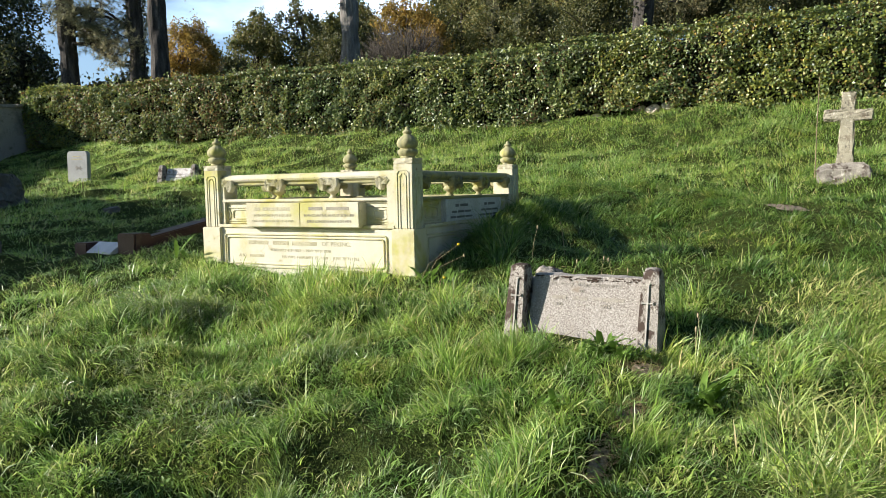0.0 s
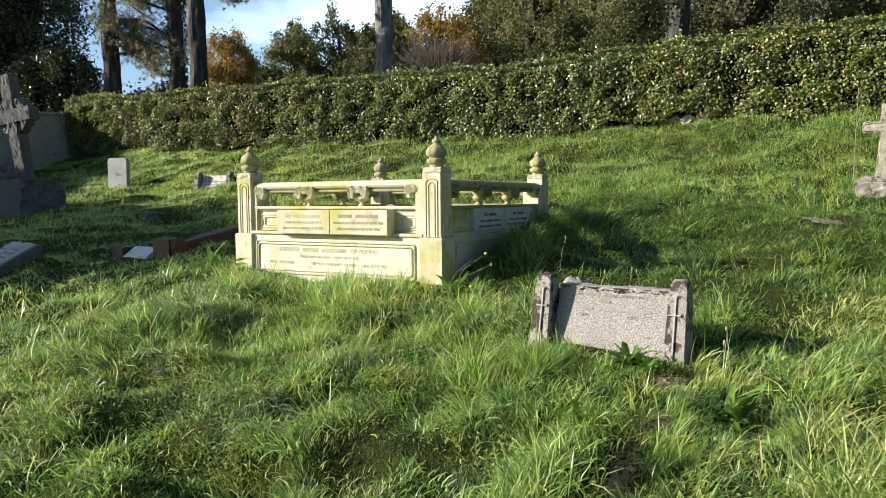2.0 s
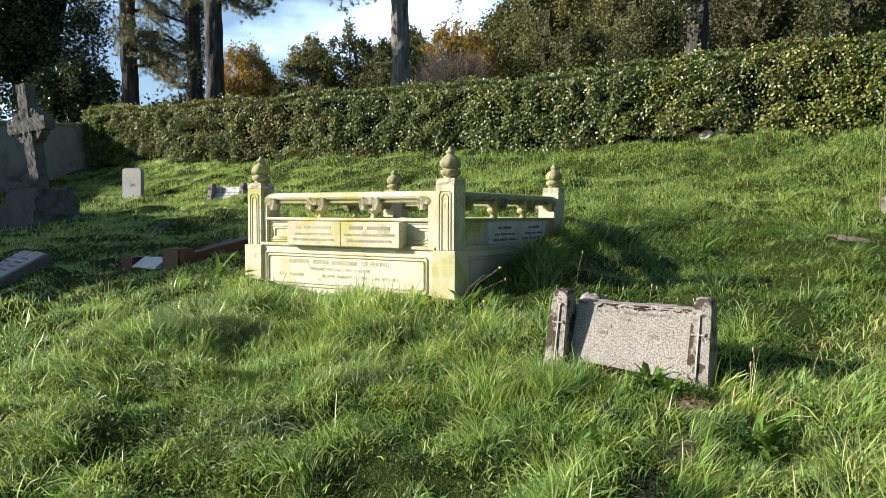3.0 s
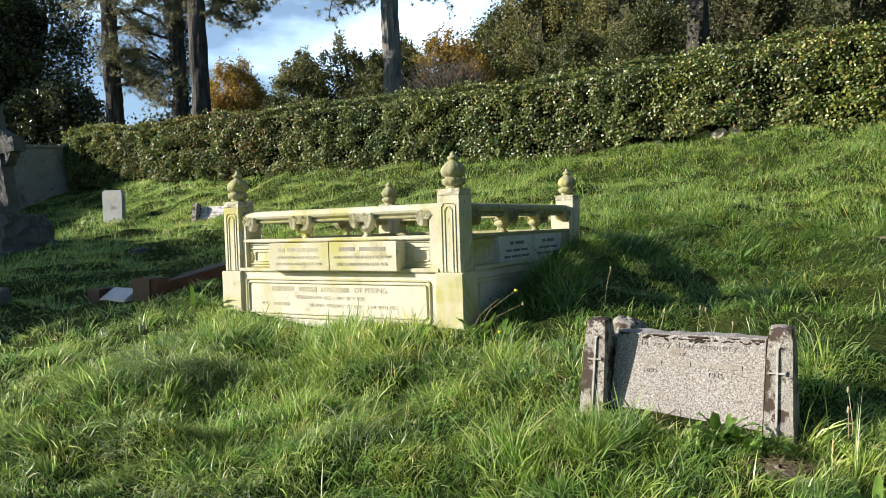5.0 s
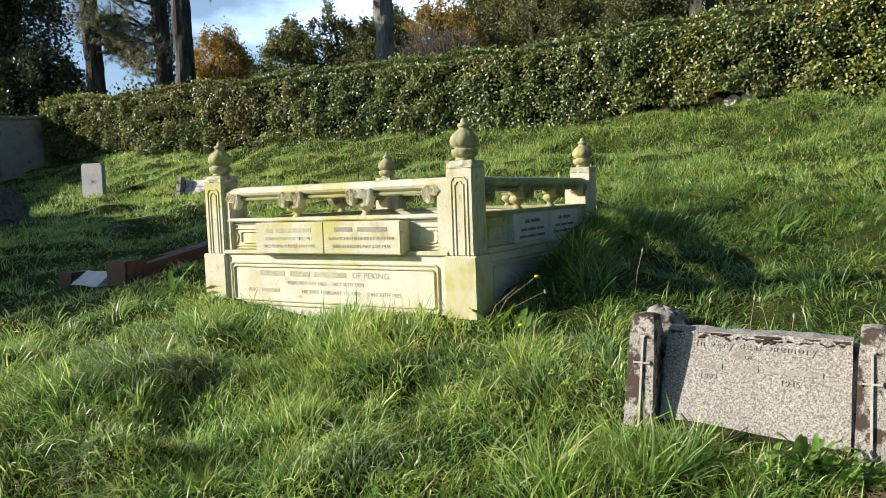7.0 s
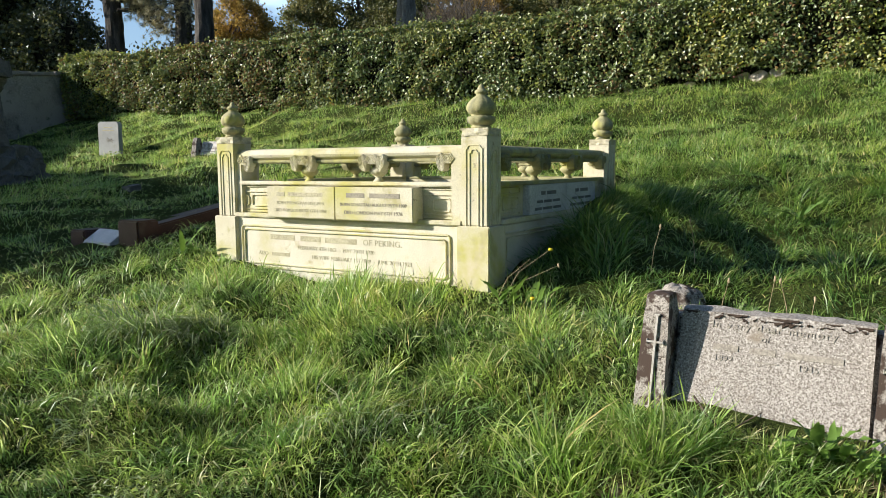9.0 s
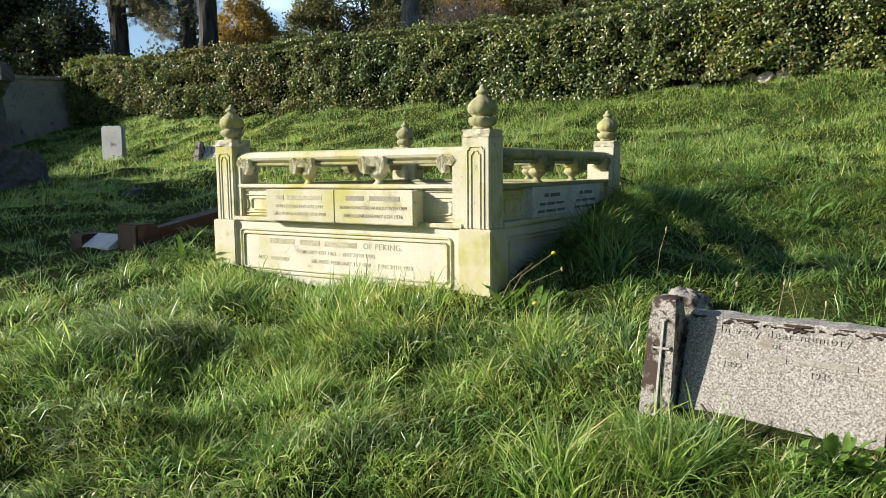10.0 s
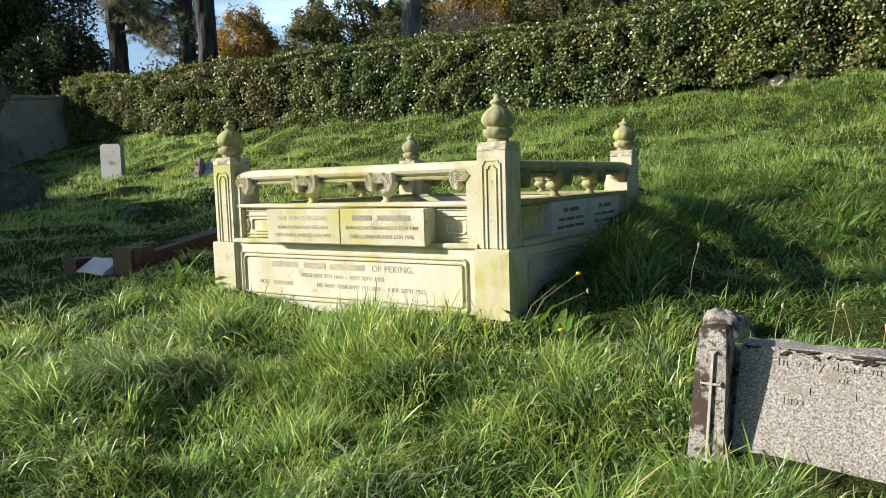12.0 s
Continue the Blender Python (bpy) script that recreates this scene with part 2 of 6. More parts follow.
TUFTS = [(0.30, (0.58, 0.70, 0.66)), (0.46, (1.02, 1.06, 0.95)), (0.60, (1.28, 1.15, 0.90)), (0.74, (1.45, 1.22, 1.20))]
GRASS = foliage("meadow_grass", [(0.0, (0.10, 0.19, 0.03)), (0.3, (0.275, 0.435, 0.105)), (0.62, (0.415, 0.585, 0.17)), (0.90, (0.60, 0.69, 0.36)), (0.97, (0.62, 0.62, 0.42)), (1.0, (0.60, 0.50, 0.28))],
                0.34, 0.52, 0.62, [(0.25, (0.90, 0.95, 0.88)), (0.5, (1, 1, 1)), (0.75, (1.22, 1.10, 0.92))], 0.5, 4.2, TUFTS)
# Long grass with shade put into its colour: slope, bank, tomb side.
SHADED_GRASS = foliage("shade_darkened_grass", [(0.0, (0.05, 0.105, 0.022)), (0.35, (0.12, 0.225, 0.045)), (0.7, (0.21, 0.34, 0.08)), (0.94, (0.36, 0.47, 0.18)), (1.0, (0.50, 0.47, 0.27))],
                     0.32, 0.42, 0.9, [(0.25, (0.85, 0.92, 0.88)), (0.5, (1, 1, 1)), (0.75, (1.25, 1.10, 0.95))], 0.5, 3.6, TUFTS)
# Under-layer blades, darkened so gaps between tussocks look shaded.
SWARD = foliage("darkened_turf_blades", [(0.0, (0.07, 0.125, 0.027)), (0.5, (0.17, 0.265, 0.068)), (0.93, (0.30, 0.40, 0.14)), (1.0, (0.46, 0.38, 0.21))],
                0.42, 0.36, 0.62, [(0.3, (0.9, 0.92, 0.88)), (0.7, (1.15, 1.08, 0.95))], 0.5, 4.2, TUFTS)
BANK_LEAF = foliage("bank_weed_leaf", [(0.0, (0.10, 0.16, 0.035)), (0.5, (0.21, 0.31, 0.08)), (0.9, (0.32, 0.41, 0.13)), (1.0, (0.36, 0.33, 0.15))],
                    0.6, 0.42, 0.9, [(0.3, (0.85, 0.92, 0.86)), (0.5, (1, 1, 1)), (0.72, (1.2, 1.08, 0.9))], 0.2, 3.0, TUFTS)
HEDGE_LEAF = foliage("beech_hedge_leaf", [(0.0, (0.07, 0.105, 0.04)), (0.45, (0.165, 0.225, 0.065)), (0.8, (0.285, 0.335, 0.10)), (1.0, (0.44, 0.44, 0.17))],
                     0.40, 0.30, 0.9, [(0.3, (0.80, 0.90, 0.92)), (0.5, (1, 1, 1)), (0.70, (1.16, 1.06, 0.95))], 0.9)
HEDGE_YELLOW = foliage("yellowing_hedge_leaf", [(0.0, (0.13, 0.185, 0.04)), (0.5, (0.265, 0.325, 0.07)), (0.9, (0.45, 0.43, 0.10)), (1.0, (0.44, 0.28, 0.07))], 0.38, 0.38, 0.9, None, 0.5)
HEDGE_BROWN = foliage("browned_hedge_leaf", [(0.0, (0.13, 0.075, 0.035)), (0.6, (0.27, 0.16, 0.07)), (1.0, (0.40, 0.28, 0.13))], 0.45, 0.3, 0.9, None, 0.45)
GOLD_LEAF = foliage("golden_autumn_leaf", [(0.0, (0.20, 0.15, 0.04)), (0.6, (0.40, 0.27, 0.06)), (1.0, (0.52, 0.38, 0.10))], 0.6, 0.4, 0.5)
OLIVE_LEAF = foliage("olive_green_leaf", [(0.0, (0.045, 0.058, 0.018)), (0.6, (0.095, 0.11, 0.034)), (1.0, (0.17, 0.155, 0.05))], 0.55, 0.38, 0.4)
YELLOW_GREEN = foliage("yellowing_leaf", [(0.0, (0.10, 0.12, 0.04)), (0.6, (0.20, 0.205, 0.07)), (1.0, (0.31, 0.26, 0.10))], 0.55, 0.38, 0.4)
BROWN_LEAF = foliage("russet_leaf", [(0.0, (0.07, 0.075, 0.035)), (0.6, (0.13, 0.13, 0.06)), (1.0, (0.22, 0.18, 0.085))], 0.6, 0.36, 0.4)
WOOD_LEAF = foliage("mixed_autumn_wood_leaf", [(0.0, (0.07, 0.075, 0.03)), (0.5, (0.13, 0.13, 0.055)), (1.0, (0.21, 0.19, 0.085))], 0.6, 0.3, 0.16,
                    [(0.30, (0.55, 0.75, 0.75)), (0.42, (0.85, 1.0, 0.7)), (0.52, (1.0, 0.95, 0.95)), (0.62, (1.5, 1.12, 0.75)), (0.72, (0.8, 0.8, 0.8))], 0.3)
DARK_LEAF = foliage("dark_evergreen_leaf", [(0.0, (0.035, 0.045, 0.02)), (0.6, (0.08, 0.09, 0.035)), (1.0, (0.17, 0.15, 0.06))], 0.35, 0.2, 0.9)
HOLLY_LEAF = foliage("glossy_holly_leaf", [(0.0, (0.035, 0.05, 0.02)), (0.6, (0.08, 0.10, 0.04)), (0.93, (0.15, 0.17, 0.06)), (1.0, (0.34, 0.32, 0.10))], 0.30, 0.2, 0.9, None, 0.6)
NEEDLE = foliage("pine_needle", [(0.0, (0.20, 0.21, 0.13)), (0.6, (0.34, 0.34, 0.21)), (1.0, (0.48, 0.44, 0.28))], 0.5, 0.4, 0.6)
PALE_GRASS = foliage("pale_dry_grass", [(0.0, (0.17, 0.27, 0.05)), (0.5, (0.31, 0.40, 0.12)), (1.0, (0.50, 0.46, 0.24))], 0.45, 0.25, 2.0, None, 0.35)
SILVER_GRASS = foliage("silvery_glossy_grass", [(0.0, (0.16, 0.24, 0.08)), (0.5, (0.34, 0.44, 0.20)), (0.85, (0.52, 0.58, 0.38)), (1.0, (0.62, 0.60, 0.45))], 0.24, 0.38, 2.0, None, 0.9)
STRAW = foliage("dead_straw", [(0.0, (0.16, 0.11, 0.06)), (0.5, (0.34, 0.26, 0.15)), (1.0, (0.52, 0.43, 0.28))], 0.7, 0.2, 2.0, None, 0.25)
DOCK = foliage("broad_dock_leaf", [(0.0, (0.12, 0.23, 0.04)), (0.6, (0.20, 0.33, 0.07)), (1.0, (0.32, 0.40, 0.12))], 0.35, 0.35, 3.0)


# ---- helpers for shapes ----
def part(name, bm, material, parent=None, label="", smooth=False):
    me = bpy.data.meshes.new(name)
    if smooth:
        for f in bm.faces:
            f.smooth = True
    bm.to_mesh(me)
    bm.free()
    me.materials.append(material)
    ob = new(name, me)
    ob.parent = parent
    if label:
        ob["label"] = label
    return ob


def root(name, m, label, category, group="", kind=""):
    ob = new(name)
    ob.matrix_basis = m
    ob.empty_display_size = 0.1
    return tagged(ob, label, category, group, kind)


def box(bm, x0, x1, y0, y1, z0, z1, bevel=0.004, m=None):
    vs = bmesh.ops.create_cube(bm, size=1.0, matrix=Matrix.LocRotScale(((x0 + x1) / 2, (y0 + y1) / 2, (z0 + z1) / 2), None, (x1 - x0, y1 - y0, z1 - z0)))["verts"]
    if bevel:
        es = list({e for v in vs for e in v.link_edges})
        vs = bmesh.ops.bevel(bm, geom=es, offset=bevel, segments=2, affect="EDGES")["verts"]
    if m is not None:
        bmesh.ops.transform(bm, matrix=m, verts=list({v for v in bm.verts if v.is_valid}))
    return bm


def solid(pts, faces):
    bm = bmesh.new()
    vs = [bm.verts.new(p) for p in pts]
    for f in faces:
        bm.faces.new([vs[i] for i in f])
    bmesh.ops.recalc_face_normals(bm, faces=bm.faces)
    return bm


def prism(outline, y0, y1, bevel=0.0):
    """An outline of (x, z) made solid from y0 to y1."""
    bm = bmesh.new()
    a = [bm.verts.new((x, y0, z)) for x, z in outline]
    b = [bm.verts.new((x, y1, z)) for x, z in outline]
    n = len(outline)
    bm.faces.new(a)
    bm.faces.new(b[::-1])
    for i in range(n):
        bm.faces.new((a[i], b[i], b[(i + 1) % n], a[(i + 1) % n]))
    bmesh.ops.recalc_face_normals(bm, faces=bm.faces)
    if bevel:
        bmesh.ops.bevel(bm, geom=list(bm.edges), offset=bevel, segments=2, affect="EDGES")
    return bm


def roughen(bm, amount, scale, cuts=0, seed=0.0):
    """Worn, uneven faces."""
    if cuts:
        bmesh.ops.subdivide_edges(bm, edges=list(bm.edges), cuts=cuts, use_grid_fill=True)
    for v in bm.verts:
        v.co += noise.noise_vector(v.co * scale + Vector((seed, seed * 1.7, 3.1))) * amount
    return bm


def lathe(profile, seg=40, lobes=0, depth=0.0, at=(0, 0, 0), lobed=(0.0, 1.0)):
    """A turned shape from (radius, height) pairs; lobes: melon ribs between two heights."""
    bm = bmesh.new()
    rings = []
    for r, h in profile:
        ring = []
        for i in range(seg):
            a = 2 * math.pi * i / seg
            k = r
            if lobes and lobed[0] <= h <= lobed[1]:
                k = r * (1 - depth + depth * abs(math.sin(a * lobes / 2)) ** 0.6)
            ring.append(bm.verts.new((at[0] + k * math.cos(a), at[1] + k * math.sin(a), at[2] + h)))
        rings.append(ring)
    for p, q in zip(rings, rings[1:]):
        for i in range(seg):
            bm.faces.new((p[i], p[(i + 1) % seg], q[(i + 1) % seg], q[i]))
    bm.faces.new(rings[0][::-1])
    bm.faces.new(rings[-1])
    return bm


def tube(bm, pts, radii, seg=8):
    """A tapered round bar along points."""
    pts = [Vector(p) for p in pts]
    rings = []
    for i, p in enumerate(pts):
        d = (pts[min(i + 1, len(pts) - 1)] - pts[max(i - 1, 0)]).normalized()
        u = d.orthogonal().normalized() if i == 0 else (u - d * u.dot(d)).normalized()
        v = d.cross(u)
        r = radii[i] if not isinstance(radii, (int, float)) else radii
        rings.append([bm.verts.new(p + (u * math.cos(2 * math.pi * k / seg) + v * math.sin(2 * math.pi * k / seg)) * r) for k in range(seg)])
    for a, b in zip(rings, rings[1:]):
        for k in range(seg):
            bm.faces.new((a[k], a[(k + 1) % seg], b[(k + 1) % seg], b[k]))
    bm.faces.new(rings[0][::-1])
    bm.faces.new(rings[-1])
    return bm


def bead(bm, path, w, proud, y, closed=True):
    """A raised strip along a path of (x, z) on the face at y, towards -y."""
    n = len(path)
    loops = []
    for i in range(n):
        p = Vector(path[i])
        a = Vector(path[i - 1]) if (i or closed) else None
        b = Vector(path[(i + 1) % n]) if (i < n - 1 or closed) else None
        d1 = (p - a).normalized() if a is not None else (b - p).normalized()
        d2 = (b - p).normalized() if b is not None else d1
        n1, n2 = Vector((-d1.y, d1.x)), Vector((-d2.y, d2.x))
        mid = (n1 + n2).normalized()
        k = w / 2 / max(0.4, mid.dot(n1))
        o, q = p + mid * k, p - mid * k
        o2, q2 = p + mid * k * 0.45, p - mid * k * 0.45
        loops.append([bm.verts.new((c.x, yy, c.y)) for c, yy in ((o, y + 0.002), (o2, y - proud), (q2, y - proud), (q, y + 0.002))])
    for i in range(n if closed else n - 1):
        a, b = loops[i], loops[(i + 1) % n]
        for k in range(3):
            bm.faces.new((a[k], b[k], b[k + 1], a[k + 1]))
    return bm


def frame_path(x0, x1, z0, z1, c):
    """A rectangle with cut, rounded corners."""
    out = []
    for cx, cz, a0 in ((x1 - c, z1 - c, 0), (x0 + c, z1 - c, 90), (x0 + c, z0 + c, 180), (x1 - c, z0 + c, 270)):
        for k in range(4):
            a = radians(a0 + 30 * k)
            out.append((cx + c * math.cos(a), cz + c * math.sin(a)))
    return out


def lettering(text, size, x, y, z, material, parent, m=None, name="inscription", align="CENTER", spacing=1.0, proud=0.0012):
    """Carved words on a face that looks towards -y."""
    cu = bpy.data.curves.new(name, "FONT")
    cu.body, cu.size, cu.align_x, cu.space_character, cu.extrude = text, size, align, spacing, proud
    tmp = bpy.data.objects.new(name, cu)
    scene.collection.objects.link(tmp)
    dg = bpy.context.evaluated_depsgraph_get()
    me = bpy.data.meshes.new_from_object(tmp.evaluated_get(dg))
    bpy.data.objects.remove(tmp)
    me.transform((m or Matrix()) @ Matrix.Translation((x, y, z)) @ Matrix.Rotation(radians(90), 4, "X"))
    me.materials.clear()
    me.materials.append(material)
    ob = tagged(new(name, me), kind="stuff")
    ob.parent = parent
    return ob


def bars(spec, y, material, parent, m=None, name="inscription"):
    """Illegible or withheld words as plain bars: (x0, x1, z, height)."""
    for x0, x1, z, h in spec:
        bm = box(bmesh.new(), x0, x1, y - 0.0012, y + 0.001, z, z + h, 0)
        if m is not None:
            bmesh.ops.transform(bm, matrix=m, verts=bm.verts)
        part(name, bm, material, parent)


def mesh_of(name, verts, tris, material, parent=None, label=""):
    """A large triangle mesh from arrays."""
    me = bpy.data.meshes.new(name)
    verts, tris = np.asarray(verts, np.float32), np.asarray(tris, np.int32)
    me.vertices.add(len(verts))
    me.vertices.foreach_set("co", verts.ravel())
    me.loops.add(tris.size)
    me.loops.foreach_set("vertex_index", tris.ravel())
    me.polygons.add(len(tris))
    me.polygons.foreach_set("loop_start", np.arange(0, tris.size, 3, dtype=np.int32))
    me.update(calc_edges=True)
    me.materials.append(material)
    ob = new(name, me)
    ob.parent = parent
    if label:
        ob["label"] = label
    return ob


rng = np.random.default_rng(7)


def vnoise(x, y, scale, seed):
    """Smooth value noise over the plan, 0 to 1."""
    gx, gy = x * scale, y * scale
    ix, iy = np.floor(gx), np.floor(gy)
    fx, fy = gx - ix, gy - iy
    fx, fy = fx * fx * (3 - 2 * fx), fy * fy * (3 - 2 * fy)

    def h(a, b):
        s = np.sin(a * 127.1 + b * 311.7 + seed * 74.7) * 43758.5453
        return s - np.floor(s)
    return (h(ix, iy) * (1 - fx) + h(ix + 1, iy) * fx) * (1 - fy) + (h(ix, iy + 1) * (1 - fx) + h(ix + 1, iy + 1) * fx) * fy


# ---- ground ----
TILT_X = 0.13          # the contours run along the hedge
PROFILE_U = [-400, -60, -20, -8, -6, -4.8, -3, -2, -1, 0, 1.2, 2.5, 4, 5.6, 6.8, 7.6, 8.2, 10, 14, 30, 80, 400]
PROFILE_Z = [-22, -8, -3.6, -1.8, -1.5, -1.27, -0.98, -0.79, -0.59, -0.40, -0.18, 0.02, 0.30, 0.60, 1.05, 1.45, 1.60, 1.98, 2.9, 5.5, 12, 40]


def calm(x, y):
    """Less unevenness close to the tomb front and the granite headstone."""
    return 1 - 0.8 * np.exp(-((x - 1.5) ** 2 + (y + 0.9) ** 2) / 0.5) - 0.6 * np.exp(-((x + 1.1) ** 2 / 2.5 + (y + 0.1) ** 2 / 0.1))


def ground_z(x, y):
    x, y = np.asarray(x, float), np.asarray(y, float)
    u = y - TILT_X * np.clip(x, -40, 40)
    z = sum(np.interp(u + d, PROFILE_U, PROFILE_Z) for d in (-0.4, 0, 0.4)) / 3
    z = z + calm(x, y) * ((vnoise(x, y, 0.9, 1) - 0.5) * 0.13 + (vnoise(x, y, 2.4, 2) - 0.5) * 0.14)
    z = z + np.clip(calm(x, y), 0, 1) * np.clip((0.5 - y) / 1.5, 0, 1) * np.clip((y + 3.9) / 0.6, 0, 1) * ((vnoise(x, y, 3.4, 4) - 0.5) * 0.13 + (vnoise(x + 0.4 * y, y, 6.0, 6) - 0.5) * 0.05)
    z = z + np.clip((y - 2.0) / 1.5, 0, 1) * np.clip((8.2 + TILT_X * x - y) / 0.8, 0, 1) * ((vnoise(x, y, 1.8, 7) - 0.5) * 0.13 + (vnoise(x, y, 4.0, 8) - 0.5) * 0.08)
    z = z - 0.15 * np.clip((0.9 - x) / 2.0, 0, 1) * np.clip((u - 5.8) / 1.4, 0, 1) * np.clip((12 - u) / 3, 0, 1)
    z = z - 0.10 * np.exp(-((x + 8.5) / 2.2) ** 2 - ((y - 3.9) / 1.2) ** 2)
    z = z + 0.02 * np.exp(-((x - 1.6) ** 2 + (y + 0.95) ** 2) / 0.3) + 0.065 * np.exp(-((x - 1.98) ** 2 + (y + 0.95) ** 2) / 0.08)
    # turf heaped against the tomb's shaded side
    z = z + 0.13 * np.exp(-((x - 0.2) / 0.42) ** 2) * np.clip((y - 0.35) / 0.45, 0, 1) * np.clip((2.7 - y) / 0.8, 0, 1)
    return z


def gz(x, y):
    return float(ground_z(x, y))


def build_ground():
    xs = np.concatenate([[-400, -250, -150, -90, -60, -42, -32, -26], np.arange(-22, -12, 0.17), np.arange(-12, -3, 0.09), np.arange(-3, 4.01, 0.07), np.arange(4.1, 9.01, 0.12), [11, 14, 19, 26, 40, 70, 120, 250, 400]])
    ys = np.concatenate([[-400, -250, -120, -60, -35, -22, -15, -11], np.arange(-8, -3, 0.16), np.arange(-3, 1.0, 0.07), np.arange(1.0, 8.8, 0.09), np.arange(8.85, 10.01, 0.15), [11.5, 13, 16, 20, 26, 34, 45, 60, 80, 120, 220, 400]])
    gx, gy = np.meshgrid(xs, ys)
    v = np.stack([gx, gy, ground_z(gx, gy)], -1).reshape(-1, 3)
    nx, ny = len(xs), len(ys)
    i = (np.arange(ny - 1)[:, None] * nx + np.arange(nx - 1)[None]).ravel()
    tris = np.concatenate([np.stack([i, i + 1, i + nx + 1], 1), np.stack([i, i + nx + 1, i + nx], 1)])
    ob = mesh_of("ground", v, tris, SOIL)
    ob.data.polygons.foreach_set("use_smooth", np.ones(len(tris), bool))
    return tagged(ob, "rough sloping churchyard turf rising to a bank", "ground", kind="structure")


build_ground()


# ---- boundary wall and hedge ----
HEDGE_Y, HEDGE_X0, HEDGE_X1 = 8.1, -14.1, 8.0


def hedge_front(x):
    return HEDGE_Y + TILT_X * x


def hedge_top(x):
    return 2.84 + 0.05 * np.clip(x + 3, 0, 8)


def build_wall():
    a, b = Vector((-14.55, 7.3, 0)), Vector((-13.35, -1.3, 0))
    d = (b - a).normalized()
    n = Vector((-d.y, d.x, 0))
    L = (b - a).length
    fall = Matrix(((1, 0, 0, 0), (0, 1, 0, 0), (-0.10, 0, 1, 0), (0, 0, 0, 1)))
    mt = Matrix(((d.x, n.x, 0, a.x), (d.y, n.y, 0, a.y), (0, 0, 1, 0), (0, 0, 0, 1))) @ fall
    bm = box(bmesh.new(), 0, L, -0.15, 0.15, -1.2, 2.58, 0.02)
    roughen(bm, 0.03, 0.9, 6)
    bmesh.ops.transform(bm, matrix=mt, verts=bm.verts)
    wall = tagged(part("wall_west", bm, WALL_RENDER), "grey stained rendered boundary wall with a stone coping", "wall", kind="structure")
    for i in range(14):
        bm = bmesh.new()
        box(bm, i * L / 14 + 0.006, (i + 1) * L / 14 - 0.006, -0.21, 0.21, 2.56, 2.64 + 0.01 * (i % 2), 0.015)
        bmesh.ops.transform(bm, matrix=mt, verts=bm.verts)
        part("coping_stone", bm, KERB_BASE, wall)


build_wall()


def leaf_arrays(P, size, normal=None, spread=1.0, long=1.5):
    """Folded pointed leaves: four corners and two triangles each."""
    n = len(P)
    nv = rng.normal(size=(n, 3))
    if normal is not None:
        nv = nv * spread + normal
    nv /= np.linalg.norm(nv, axis=1, keepdims=True)
    t = rng.normal(size=(n, 3))
    t -= nv * (t * nv).sum(1, keepdims=True)
    t /= np.linalg.norm(t, axis=1, keepdims=True)
    b = np.cross(nv, t)
    s = np.asarray(size).reshape(-1, 1) * np.ones((n, 1))
    fold = rng.uniform(0.1, 0.35, (n, 1))
    v = np.stack([P - t * s * long / 2, P + b * s / 2 + nv * s * fold, P + t * s * long / 2, P - b * s / 2 + nv * s * fold], 1).reshape(-1, 3)
    i = np.arange(n) * 4
    return v, np.concatenate([np.stack([i, i + 1, i + 2], 1), np.stack([i, i + 2, i + 3], 1)])


